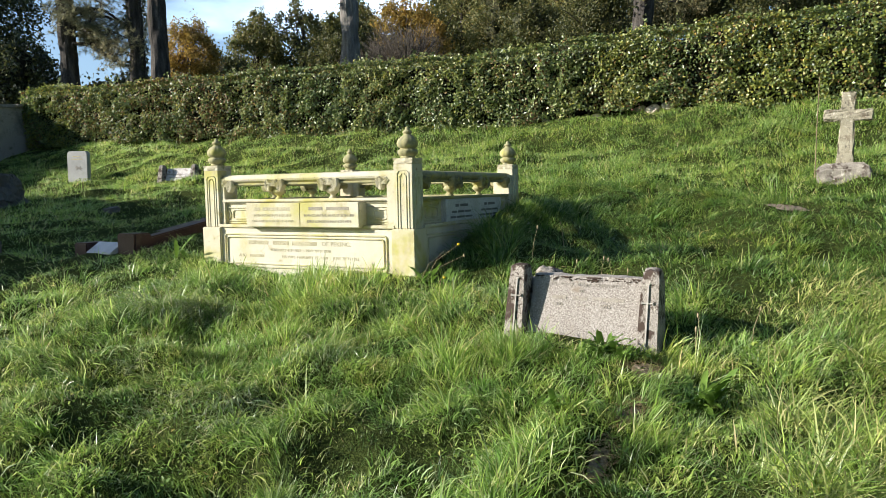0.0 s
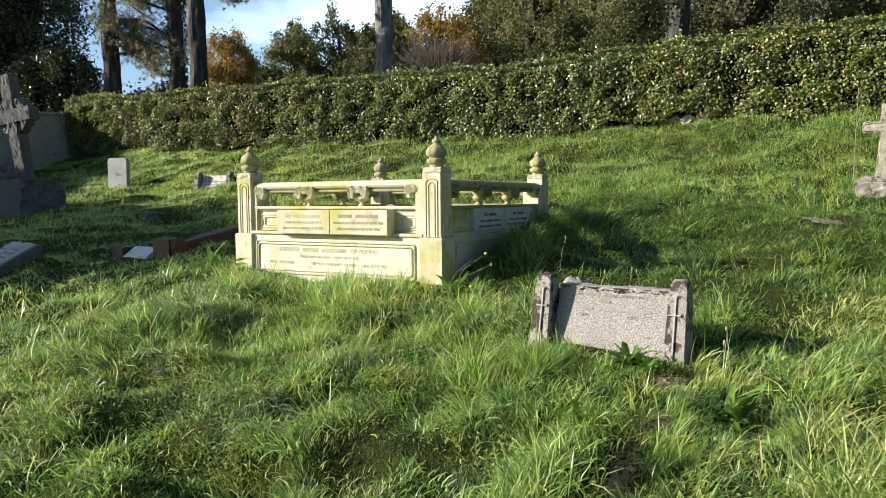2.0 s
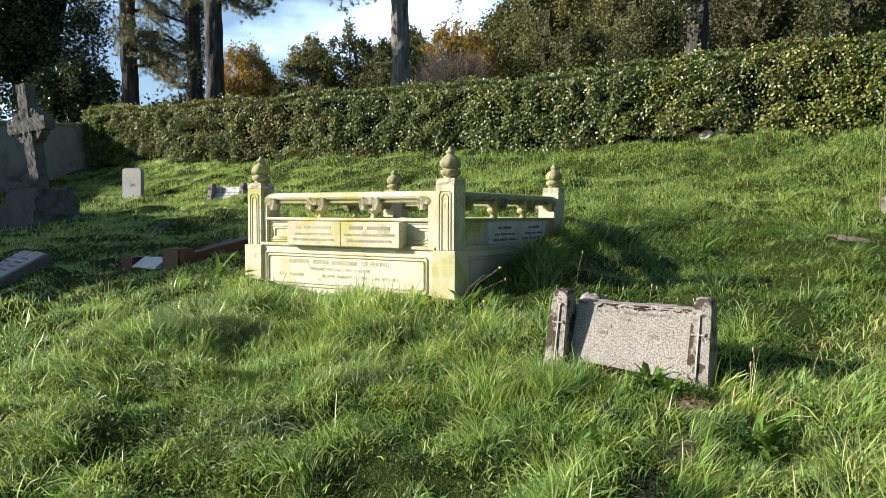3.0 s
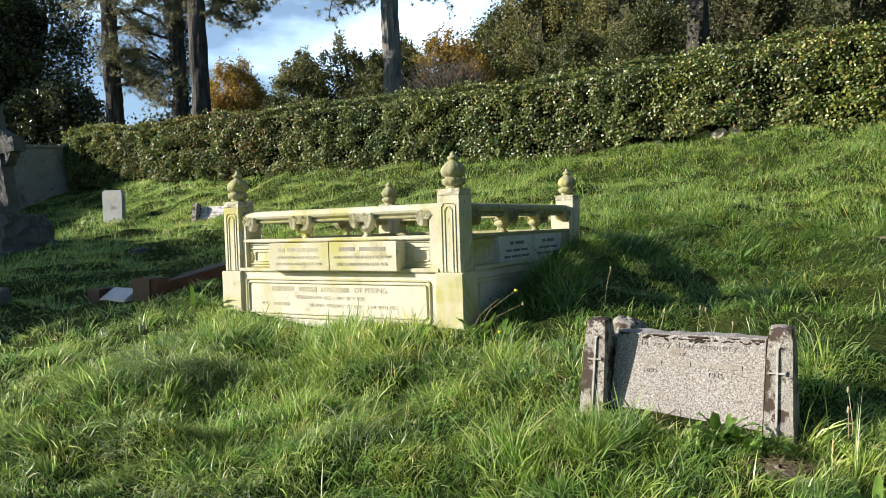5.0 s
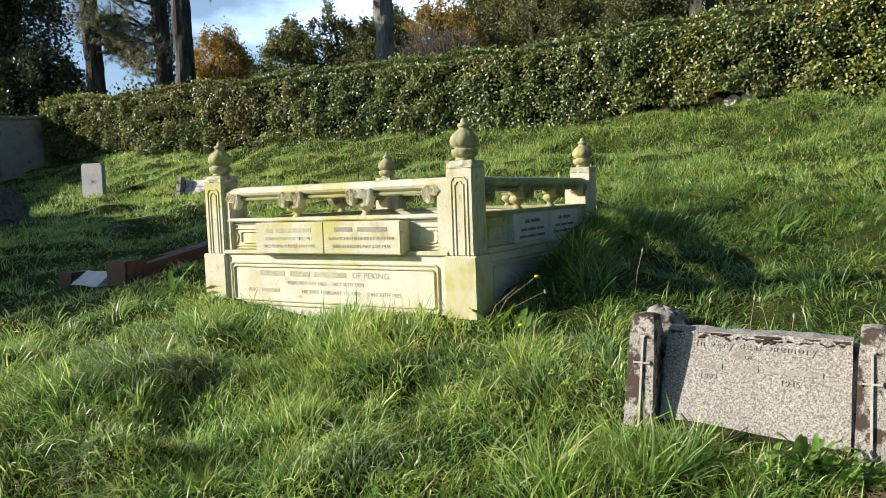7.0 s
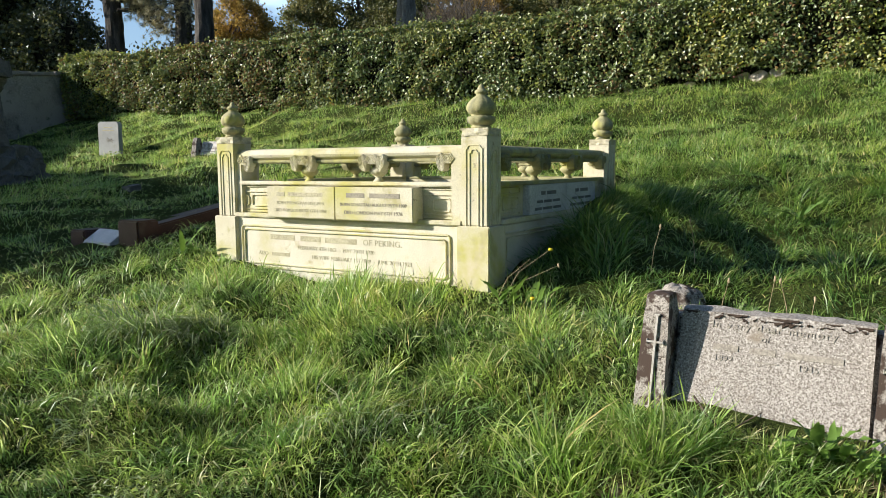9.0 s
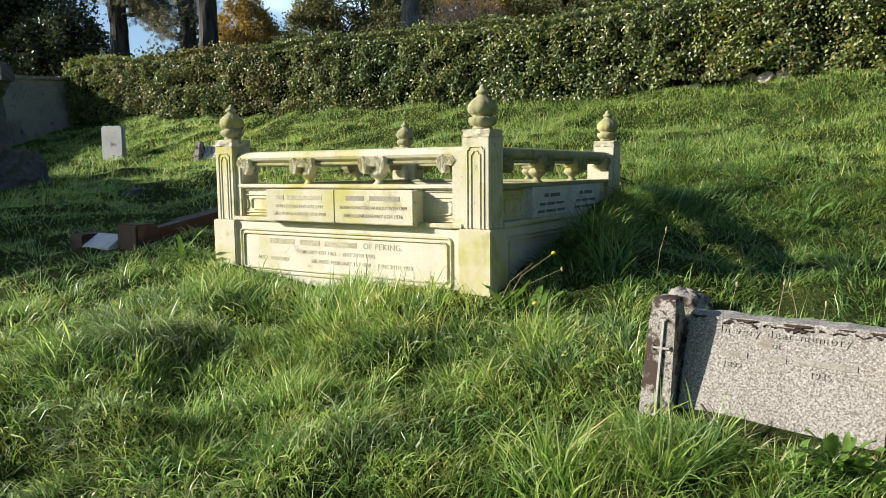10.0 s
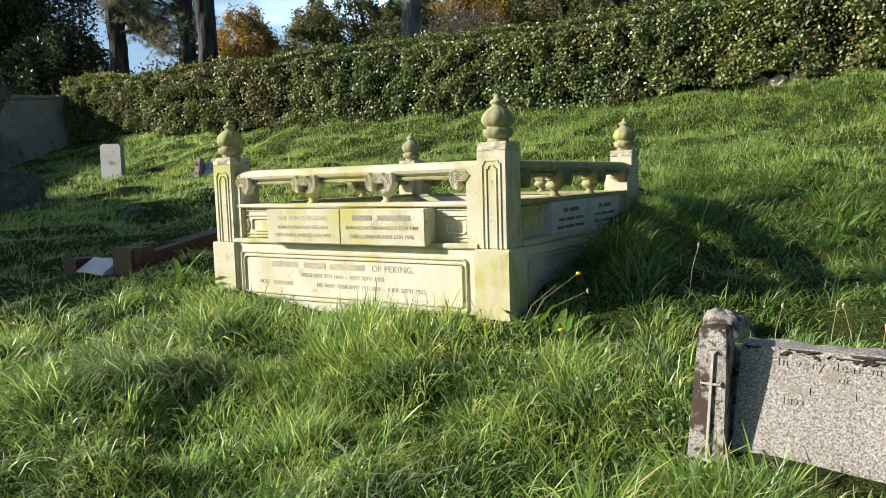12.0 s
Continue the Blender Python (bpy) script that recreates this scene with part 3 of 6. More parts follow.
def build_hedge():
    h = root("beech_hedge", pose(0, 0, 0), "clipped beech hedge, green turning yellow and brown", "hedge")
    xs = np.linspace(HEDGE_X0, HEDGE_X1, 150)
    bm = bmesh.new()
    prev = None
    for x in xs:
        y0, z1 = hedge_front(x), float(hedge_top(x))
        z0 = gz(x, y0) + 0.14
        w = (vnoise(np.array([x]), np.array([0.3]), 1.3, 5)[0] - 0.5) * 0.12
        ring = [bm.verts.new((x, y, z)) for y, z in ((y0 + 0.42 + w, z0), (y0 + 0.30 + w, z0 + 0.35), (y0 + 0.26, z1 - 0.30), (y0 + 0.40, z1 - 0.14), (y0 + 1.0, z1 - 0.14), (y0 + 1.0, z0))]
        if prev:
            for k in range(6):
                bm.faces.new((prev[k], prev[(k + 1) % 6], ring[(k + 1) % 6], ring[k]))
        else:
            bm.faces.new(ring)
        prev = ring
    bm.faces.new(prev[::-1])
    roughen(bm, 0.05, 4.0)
    # Solid dark core, coloured as the shade behind the leaves.
    part("hedge_shade_core", bm, INNER_SHADE, h)
    # stems at the foot
    for k in range(52):
        x = HEDGE_X0 + 0.3 + k * (HEDGE_X1 - HEDGE_X0 - 0.5) / 52 + rng.uniform(-0.1, 0.1)
        y = hedge_front(x) + rng.uniform(0.35, 0.7)
        g = gz(x, y)
        part("stem", tube(bmesh.new(), [(x, y, g - 0.1), (x + rng.uniform(-.05, .05), y, g + 0.3), (x + rng.uniform(-.1, .1), y, g + 0.75)], [0.03, 0.024, 0.018], 6), TWIG, h)
    # leaves on the front, the top and the end
    n = 118000
    x = rng.uniform(HEDGE_X0 - 0.1, HEDGE_X1, n)
    f = rng.uniform(0, 1, n)
    z0 = ground_z(x, hedge_front(x)) - 0.02
    bottom = (0.02 + 0.22 * (x < -8.5)) * vnoise(x, x * 0, 0.8, 8) + 0.08 * vnoise(x, x * 0, 2.5, 9) + 0.22 * np.exp(-((x - 0.35) / 0.35) ** 2) * (0.5 + vnoise(x, x * 0, 9.0, 14)) + 0.22 * np.exp(-((x + 0.6) / 0.9) ** 2) * vnoise(x, x * 0, 6.0, 16)
    keep = f > bottom * 0.6
    x, f, z0 = x[keep], f[keep], z0[keep]
    z1 = hedge_top(x) + 0.10 * (vnoise(x, x * 0, 1.1, 10) - 0.5) + 0.10 * (vnoise(x, x * 0, 4.5, 11) - 0.4)
    z = z0 + f * (z1 - z0)
    hollow = vnoise(x, z, 5.0, 13)
    keep = rng.uniform(0, 1, len(x)) < 0.18 + 1.6 * np.clip(hollow - 0.10, 0, 1)
    x, f, z, hollow = x[keep], f[keep], z[keep], hollow[keep]
    bulge = 0.10 * (vnoise(x, z, 1.7, 12) - 0.5) - 0.10 * (hollow - 0.5)
    y = hedge_front(x) + bulge + np.abs(rng.normal(0, 0.08, len(x))) + 0.14 * np.clip((f - 0.88) / 0.12, 0, 1)
    P1 = np.stack([x, y, z], 1)
    v1, t1 = leaf_arrays(P1, rng.uniform(0.025, 0.050, len(x)), np.array([-0.25, -0.75, 0.40]), 0.75)
    m = 20000
    x = rng.uniform(HEDGE_X0, HEDGE_X1, m)
    y = hedge_front(x) + rng.uniform(0.05, 1.0, m) ** 1.3
    z = hedge_top(x) + 0.10 * (vnoise(x, x * 0, 1.1, 10) - 0.5) + 0.10 * (vnoise(x, x * 0, 4.5, 11) - 0.4) + np.abs(rng.normal(0, 0.05, m)) - 0.06
    P2 = np.stack([x, y, z], 1)
    v2, t2 = leaf_arrays(P2, rng.uniform(0.028, 0.055, m), np.array([-0.1, -0.3, 0.9]), 0.7)
    e = 3500
    y = rng.uniform(0, 1.0, e)
    z = rng.uniform(0.2, 1, e)
    x = np.full(e, HEDGE_X0) - 0.08 + 0.10 * rng.normal(size=e)
    zz = 1.55 + z * 1.3
    v3, t3 = leaf_arrays(np.stack([x, hedge_front(x) + y, zz], 1), rng.uniform(0.03, 0.06, e), np.array([-0.9, -0.2, 0.3]), 0.6)
    v = np.concatenate([v1, v2, v3])
    # the east end yellows first, the west end browns
    lx, lz = v[::4, 0], v[::4, 2]
    blotch = vnoise(lx, lz, 1.6, 15) - 0.5
    p_yellow = np.clip(0.08 + 0.38 * np.clip((lx + 0.6) / 2.6, 0, 1) + 0.25 * np.exp(-((lx + 13.4) / 1.2) ** 2) + 0.4 * blotch, 0.03, 0.8)
    p_brown = np.clip(0.03 + 0.20 * np.exp(-((lx + 9.5) / 2.6) ** 2) - 0.35 * blotch, 0.02, 0.4)
    pick = rng.uniform(0, 1, len(lx))
    sort = np.where(pick < p_yellow, 1, np.where(pick > 1 - p_brown, 2, 0))
    for k, (name, leaf) in enumerate((("green_leaves", HEDGE_LEAF), ("yellow_leaves", HEDGE_YELLOW), ("brown_leaves", HEDGE_BROWN))):
        own = np.nonzero(sort == k)[0]
        i = np.arange(len(own)) * 4
        vk = v.reshape(-1, 4, 3)[own].reshape(-1, 3)
        tk = np.concatenate([np.stack([i, i + 1, i + 2], 1), np.stack([i, i + 2, i + 3], 1)])
        tagged(mesh_of(name, vk, tk, leaf, h), kind="stuff")
    # shoots that stand above the clipped line
    S = []
    for k in range(60):
        x = rng.uniform(HEDGE_X0, HEDGE_X1)
        yb = hedge_front(x) + rng.uniform(0.1, 0.6)
        hgt = rng.uniform(0.08, 0.30)
        for q in range(14):
            S.append((x + rng.normal(0, 0.03), yb + rng.normal(0, 0.03), float(hedge_top(x)) + hgt * q / 14))
    S = np.array(S)
    v, t = leaf_arrays(S, rng.uniform(0.03, 0.05, len(S)))
    tagged(mesh_of("shoot_growth", v, t, HEDGE_LEAF, h), kind="stuff")


build_hedge()


# ---- trees ----
def crown_points(n_clumps, per, centre, radii, sigma, hollow=0.45):
    d = rng.normal(size=(n_clumps, 3))
    d /= np.linalg.norm(d, axis=1, keepdims=True)
    r = (hollow ** 3 + (1 - hollow ** 3) * rng.uniform(0, 1, (n_clumps, 1))) ** (1 / 3)
    c = np.array(centre) + d * r * np.array(radii) * rng.uniform(0.8, 1.1, (n_clumps, 1))
    P = np.repeat(c, per, 0) + rng.normal(size=(n_clumps * per, 3)) * np.repeat(rng.uniform(0.6, 1.3, (n_clumps, 1)), per, 0) * sigma
    return c, P


def limbs(bm, base, top, centres, r, n):
    for k in rng.choice(len(centres), min(n, len(centres)), False):
        c = Vector(centres[k])
        f = rng.uniform(0.35, 0.95)
        a = Vector(base).lerp(Vector(top), f)
        mid = a.lerp(c, 0.5) + Vector(rng.normal(0, 0.1, 3)) * (c - a).length * 0.3
        tube(bm, [a, mid, c], [r * (1.1 - f * 0.6), r * 0.5, r * 0.12], 6)
    return bm


def broad_tree(x, y, top, width, leaf, label, clumps=60, per=60, size=0.22, low=0.15, trunk_r=0.16, bark=None):
    """A leafy tree with trunk, limbs and a crown of clumps."""
    g = gz(x, y)
    h = top - g
    t = root("tree", pose(x, y, g), label, "tree", "trees behind the hedge")
    c0 = g + h * (low + (1 - low) * 0.5) - g
    ctr, P = crown_points(clumps, per, (0, 0, c0), (width / 2, width / 2, h * (1 - low) * 0.5), width * 0.058)
    taper = 1 - 0.45 * np.clip((P[:, 2:3] - c0) / (h * 0.5), 0, 1)
    P[:, :2] *= taper
    bm = tube(bmesh.new(), [(0, 0, -0.3), (0.05, 0, h * 0.3), (0.0, 0.08, h * 0.65), (0, 0, h * 0.9)], [trunk_r * 1.2, trunk_r, trunk_r * 0.6, trunk_r * 0.15], 10)
    part("trunk", limbs(bm, (0, 0, 0), (0, 0, h * 0.9), ctr, trunk_r * 0.5, 16), bark or TWIG, t)
    # Added solid core: paints shade within the crown and blocks the sky.
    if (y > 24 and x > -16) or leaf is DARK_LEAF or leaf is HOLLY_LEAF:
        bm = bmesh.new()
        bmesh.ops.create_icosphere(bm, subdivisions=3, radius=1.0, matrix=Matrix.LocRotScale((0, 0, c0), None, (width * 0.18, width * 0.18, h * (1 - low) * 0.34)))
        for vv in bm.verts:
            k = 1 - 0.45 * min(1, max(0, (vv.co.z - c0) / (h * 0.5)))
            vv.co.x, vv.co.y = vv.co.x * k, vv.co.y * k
        part("crown_shade_core", roughen(roughen(bm, width * 0.14, 0.9), width * 0.06, 3.0), CROWN_SHADE if y > 24 else INNER_SHADE, t)
    v, tr = leaf_arrays(P, rng.uniform(0.5, 1.1, len(P)) * size)
    tagged(mesh_of("crown", v, tr, leaf, t), kind="stuff")
    return t


def bare_shrub(x, y, top, width, label, n=150):
    """Leafless, many-stemmed shrub."""
    g = gz(x, y)
    h = top - g
    t = root("bare_shrub", pose(x, y, g), label, "shrub", "trees behind the hedge")
    bm = bmesh.new()
    for k in range(n):
        a, r = rng.uniform(0, 6.283), width / 2 * math.sqrt(rng.uniform(0.02, 1))
        tip = Vector((r * math.cos(a), r * math.sin(a), h * rng.uniform(0.65, 1.0) * (1 - 0.35 * (2 * r / width) ** 2)))
        b = Vector((tip.x * 0.15, tip.y * 0.15, 0))
        m1 = b.lerp(tip, 0.45) + Vector((tip.x * -0.12, tip.y * -0.12, h * 0.06))
        tube(bm, [b, m1, tip], [0.04, 0.025, 0.008], 4)
        for q in range(4):
            s = m1.lerp(tip, rng.uniform(0.1, 0.9))
            e = s + Vector((rng.normal(0, 0.25), rng.normal(0, 0.25), rng.uniform(0.25, 0.8))) * width * 0.2
            tube(bm, [s, e], [0.014, 0.005], 3)
    tagged(part("twig_mass", bm, TWIG, t), kind="stuff")
    return t


def needle_arrays(C, per, length, droop=0.0):
    n = len(C) * per
    c = np.repeat(C, per, 0)
    d = rng.normal(size=(n, 3))
    d[:, 2] -= droop
    d /= np.linalg.norm(d, axis=1, keepdims=True)
    s = np.cross(d, rng.normal(size=(n, 3)))
    s /= np.linalg.norm(s, axis=1, keepdims=True)
    L = rng.uniform(0.5, 1.1, (n, 1)) * length
    w = length * 0.032
    v = np.stack([c - s * w, c + s * w, c + d * L], 1).reshape(-1, 3)
    return v, np.arange(n * 3).reshape(-1, 3)


def pine(x, y, dia, height, lean, boughs, label, ivy=False, sprays=28, per=44, bark=None):
    """A tall pine: bare scaly trunk, boughs as (z, azimuth, length, droop) with sprays of needles."""
    g = gz(x, y)
    t = root("pine_tree", pose(x, y, g), label, "tree", "pines behind the hedge")
    pts = [(lean * k / 8 * height + 0.06 * math.sin(k * 1.3), 0.05 * math.cos(k * 1.7), -0.4 + k / 8 * height) for k in range(9)]
    bm = tube(bmesh.new(), pts, [dia / 2 * (1.25 if k == 0 else 1.08 - 0.075 * k) for k in range(9)], 18)
    bmesh.ops.subdivide_edges(bm, edges=[e for e in bm.edges if abs(e.verts[0].co.z - e.verts[1].co.z) > 0.5], cuts=10)
    for v in bm.verts:
        q = Vector((v.co.x * 7, v.co.y * 7, v.co.z * 2.2))
        v.co += Vector((v.co.x - lean * v.co.z, v.co.y, 0)).normalized() * noise.noise(q) * dia * 0.10
    part("trunk", bm, bark or BARK, t)
    C = []
    for z, az, ln, droop in boughs:
        bm = bmesh.new()
        a = radians(az)
        o = Vector((lean * z, 0, z))
        prev = o
        pp, rr = [o], [0.07]
        for k in range(1, 7):
            f = k / 6
            p = o + Vector((math.cos(a) * ln * f, math.sin(a) * ln * f, 0.25 * ln * f - droop * ln * f * f)) + Vector(rng.normal(0, 0.05, 3)) * ln
            pp.append(p)
            rr.append(0.07 * (1 - f) + 0.008)
        tube(bm, pp, rr, 5)
        for q in range(sprays):
            f = rng.uniform(0.25, 1.0)
            b = pp[int(f * 5.99)].lerp(pp[min(6, int(f * 5.99) + 1)], (f * 5.99) % 1)
            e = b + Vector((rng.normal(0, 0.28), rng.normal(0, 0.28), rng.normal(-0.15 * droop, 0.18))) * (0.5 + 0.25 * ln)
            tube(bm, [b, e], [0.012, 0.004], 3)
            for s in np.linspace(0.35, 1.0, 5):
                C.append(np.array(b.lerp(e, float(s))) + rng.normal(0, 0.08, 3))
        part("bough", bm, BARK, t)
    if boughs:
        v, tr = needle_arrays(np.array(C), per, 0.15, 0.3)
        tagged(mesh_of("needles", v, tr, NEEDLE, t), kind="stuff")
    if ivy:
        n = 2600
        z = rng.uniform(0, height * 0.9, n)
        a = rng.uniform(0, 6.283, n)
        r = dia / 2 * (1.1 - 0.5 * z / height) + rng.uniform(0, 0.10, n)
        keep = vnoise(a * 2, z, 0.8, 21) > 0.42
        P = np.stack([lean * z + r * np.cos(a), r * np.sin(a), z], 1)[keep]
        v, tr = leaf_arrays(P, rng.uniform(0.06, 0.12, len(P)), long=1.1)
        mesh_of("ivy", v, tr, DARK_LEAF, t, "dark ivy climbing the trunk")
    return t


pine(-10.15, 14.35, 0.56, 17, 0.004, [(4.3, 215, 1.6, 0.55), (4.7, 225, 1.9, 0.8), (4.5, 30, 1.9, 0.6), (4.9, 215, 1.5, 0.55), (5.2, 225, 1.7, 0.75), (5.0, 35, 1.3, 0.5), (5.6, 200, 1.8, 0.7), (6.0, 45, 1.8, 0.7), (8.8, 250, 2.2, 0.4), (12.5, 60, 3.0, 0.2)],
     "tall pine with a bare grey-brown trunk", bark=BARK_GREY, sprays=22, per=36)
pine(-13.05, 9.4, 0.47, 17, 0.006, [(4.0, 50, 1.1, 0.40), (4.4, 44, 1.5, 0.45), (4.7, 56, 1.8, 0.45), (5.1, 40, 1.9, 0.5), (5.2, 62, 1.6, 0.6), (5.6, 48, 2.1, 0.6), (9.0, 10, 2.6, 0.3), (12, 320, 2.6, 0.2)],
     "tall pine with dark scaly bark")
pine(-15.7, 10.95, 0.46, 17, 0.0, [(4.6, 310, 1.0, 0.8), (4.9, 345, 1.2, 0.8), (5.2, 280, 1.3, 0.9), (5.4, 220, 1.6, 0.6), (5.0, 235, 1.2, 0.7), (9.6, 350, 2.4, 0.3), (13, 30, 2.4, 0.0)],
     "tall pine with dark scaly bark, ivy at its side", ivy=True)
pine(-17.9, 10.25, 0.52, 15, -0.004, [(2.2, 20, 2.3, 0.5), (2.6, 50, 1.5, 0.4), (2.8, 5, 2.6, 0.5), (3.3, 15, 2.9, 0.6), (3.0, 30, 1.8, 0.7), (3.4, 345, 1.5, 0.7), (3.5, 55, 2.3, 0.6), (3.9, 320, 1.7, 0.8), (4.2, 40, 2.5, 0.7), (4.6, 350, 2.0, 0.9), (4.8, 60, 2.6, 0.7), (5.2, 300, 1.8, 0.8), (5.5, 30, 2.7, 0.8), (5.8, 330, 2.1, 0.9), (6.0, 50, 2.7, 0.8), (6.6, 10, 2.6, 0.8), (9.0, 300, 3.0, 0.5), (11, 30, 3.0, 0.4)],
     "pine with low drooping feathery boughs", sprays=50, per=21)
pine(-1.7, 16.8, 0.58, 16, 0.05, [(11, 200, 2.6, 0.3), (12, 30, 2.8, 0.2), (13.5, 300, 2.6, 0.1)], "leaning pine trunk clad in dark ivy", ivy=True)
pine(5.6, 20.0, 0.55, 16, 0.0, [(11, 200, 2.6, 0.3), (12.5, 30, 2.8, 0.2), (14, 300, 2.6, 0.1)], "pine trunk in front of dark woodland", ivy=True)

for tx, ty, top, wid, leaf, lab, cl, pr, sz, lo in (
        (-23.5, 10.3, 12.0, 5.3, HOLLY_LEAF, "dark glossy holly tree beside the wall", 380, 100, 0.095, 0.0),
        (-25.5, 7.2, 13.0, 6.5, HOLLY_LEAF, "dense dark evergreen tree beside the wall", 150, 110, 0.11, 0.0),
        (-20.2, 9.7, 5.5, 3.8, HOLLY_LEAF, "dark glossy holly bush behind the wall", 130, 100, 0.09, 0.0),
        (-17.6, 12.4, 4.1, 3.6, DARK_LEAF, "low dark evergreen bush behind the hedge", 50, 70, 0.12, 0.0),
        (-21.0, 15.5, 4.6, 6.0, DARK_LEAF, "low dark evergreen bush behind the hedge", 60, 70, 0.14, 0.0),
        (-22.4, 19.6, 8.3, 3.1, GOLD_LEAF, "small tree in golden autumn leaf", 150, 110, 0.085, 0.05),
        (-25.5, 25.0, 8.0, 5.0, OLIVE_LEAF, "dense olive green shrub behind the hedge", 50, 80, 0.14, 0.0),
        (-26.3, 33.2, 12.6, 5.6, OLIVE_LEAF, "olive green tree with thinning leaves", 80, 96, 0.15, 0.05),
        (-24.4, 36.5, 13.0, 6.0, YELLOW_GREEN, "broad tree turning yellow in autumn", 80, 96, 0.16, 0.05),
        (-20.2, 36.0, 12.9, 5.5, GOLD_LEAF, "small tree in golden autumn leaf", 70, 88, 0.15, 0.1),
        (-28.3, 31.0, 11.6, 4.6, YELLOW_GREEN, "broad tree turning yellow in autumn", 90, 90, 0.14, 0.0),
        (-21.0, 30.0, 10.5, 5.0, OLIVE_LEAF, "olive green tree with thinning leaves", 70, 96, 0.14, 0.0),
        (-20.0, 44.0, 17.5, 7.0, OLIVE_LEAF, "olive green tree with thinning leaves", 80, 96, 0.19, 0.1),
        (-15.5, 40.0, 20.0, 7.0, YELLOW_GREEN, "broad tree turning yellow in autumn", 90, 96, 0.18, 0.05),
        (-12.0, 46.0, 25.0, 8.0, BROWN_LEAF, "tree in thinning russet leaf", 90, 96, 0.19, 0.05),
        (-9.0, 38.0, 18.0, 7.0, YELLOW_GREEN, "broad tree turning yellow in autumn", 90, 96, 0.17, 0.0),
        (-9.5, 30.0, 10.0, 4.5, OLIVE_LEAF, "olive green tree with thinning leaves", 70, 96, 0.14, 0.0),
        (-5.0, 42.0, 24.0, 9.0, OLIVE_LEAF, "olive green tree with thinning leaves", 100, 96, 0.19, 0.0),
        (-5.2, 27.0, 9.5, 5.0, OLIVE_LEAF, "dense olive green shrub behind the hedge", 80, 96, 0.12, 0.0),
        (-1.5, 31.0, 14.0, 6.5, BROWN_LEAF, "tree in thinning russet leaf", 90, 96, 0.15, 0.0),
        (0.0, 42.0, 26.0, 10.0, DARK_LEAF, "dark evergreen tree at the wood's edge", 110, 96, 0.19, 0.0),
        (2.6, 25.0, 9.5, 5.0, OLIVE_LEAF, "dense olive green shrub behind the hedge", 80, 96, 0.12, 0.0),
        (5.0, 34.0, 18.0, 8.0, DARK_LEAF, "dark evergreen tree at the wood's edge", 110, 96, 0.17, 0.0),
        (8.0, 26.0, 13.0, 7.0, DARK_LEAF, "dark evergreen tree at the wood's edge", 110, 96, 0.14, 0.0),
        (12.5, 33.0, 19.0, 9.0, BROWN_LEAF, "tree in thinning russet leaf", 110, 96, 0.17, 0.0),
        (14.5, 24.0, 13.0, 8.0, DARK_LEAF, "dark evergreen tree at the wood's edge", 110, 96, 0.15, 0.0)):
    fine = ty > 24
    west = tx < -16
    broad_tree(tx, ty, top, wid, leaf, lab, cl, int(pr * (1.8 if west else 1.3)) if fine else pr, sz * (0.9 if west else 0.8) if fine else sz, lo, bark=BARK if fine else None)


def far_wood():
    """The wooded hillside beyond: crowns of many small leaves, one tree's colour running into the next."""
    P, C = [], []
    for n in range(420):
        y = rng.uniform(46, 92)
        x = rng.uniform(-44, 34)
        a = (x - 2.0) / (y + 3.8)                        # bearing from the churchyard
        rise = np.interp(a, [-0.86, -0.72, -0.62, -0.53, -0.45, -0.2, 0.4], [0.17, 0.20, 0.225, 0.265, 0.31, 0.40, 0.46])
        top = 0.34 + math.hypot(x - 2.0, y + 3.8) * rise * rng.uniform(0.80, 1.0)
        w = rng.uniform(3.0, 6.0)
        for m in range(int(rng.uniform(7, 12))):
            d = rng.normal(size=3)
            d /= np.linalg.norm(d)
            c = np.array([x, y, top - w * 0.8]) + d * np.array([w / 2, w / 2, w * 0.75]) * rng.uniform(0.6, 1.0)
            P.append(c + rng.normal(size=(21, 3)) * w * 0.11)
    P = np.concatenate(P)
    v, t = leaf_arrays(P, rng.uniform(0.22, 0.50, len(P)))
    tagged(mesh_of("far_wood", v, t, WOOD_LEAF), "mixed autumn woodland on the hillside beyond", "woodland", kind="stuff")


far_wood()
bare_shrub(-15.8, 28.0, 9.3, 5.0, "bare grey many-stemmed shrub")
bare_shrub(-18.6, 29.5, 8.6, 4.0, "bare grey many-stemmed shrub")
bare_shrub(-24.0, 21.5, 8.0, 3.0, "bare grey many-stemmed shrub", 70)
# Unseen trees added right and behind, to cut sky light on the tomb.
for tx, ty, top, wid in ((13, 4, 13, 8), (15, -4, 13, 9), (14, 12, 15, 9), (12, -12, 12, 9), (2, -22, 11, 10), (-8, -24, 10, 9)):
    broad_tree(tx, ty, top, wid, OLIVE_LEAF, "unseen tree with thinning leaves, added to block sky light", 60, 60, 0.35, 0.1)

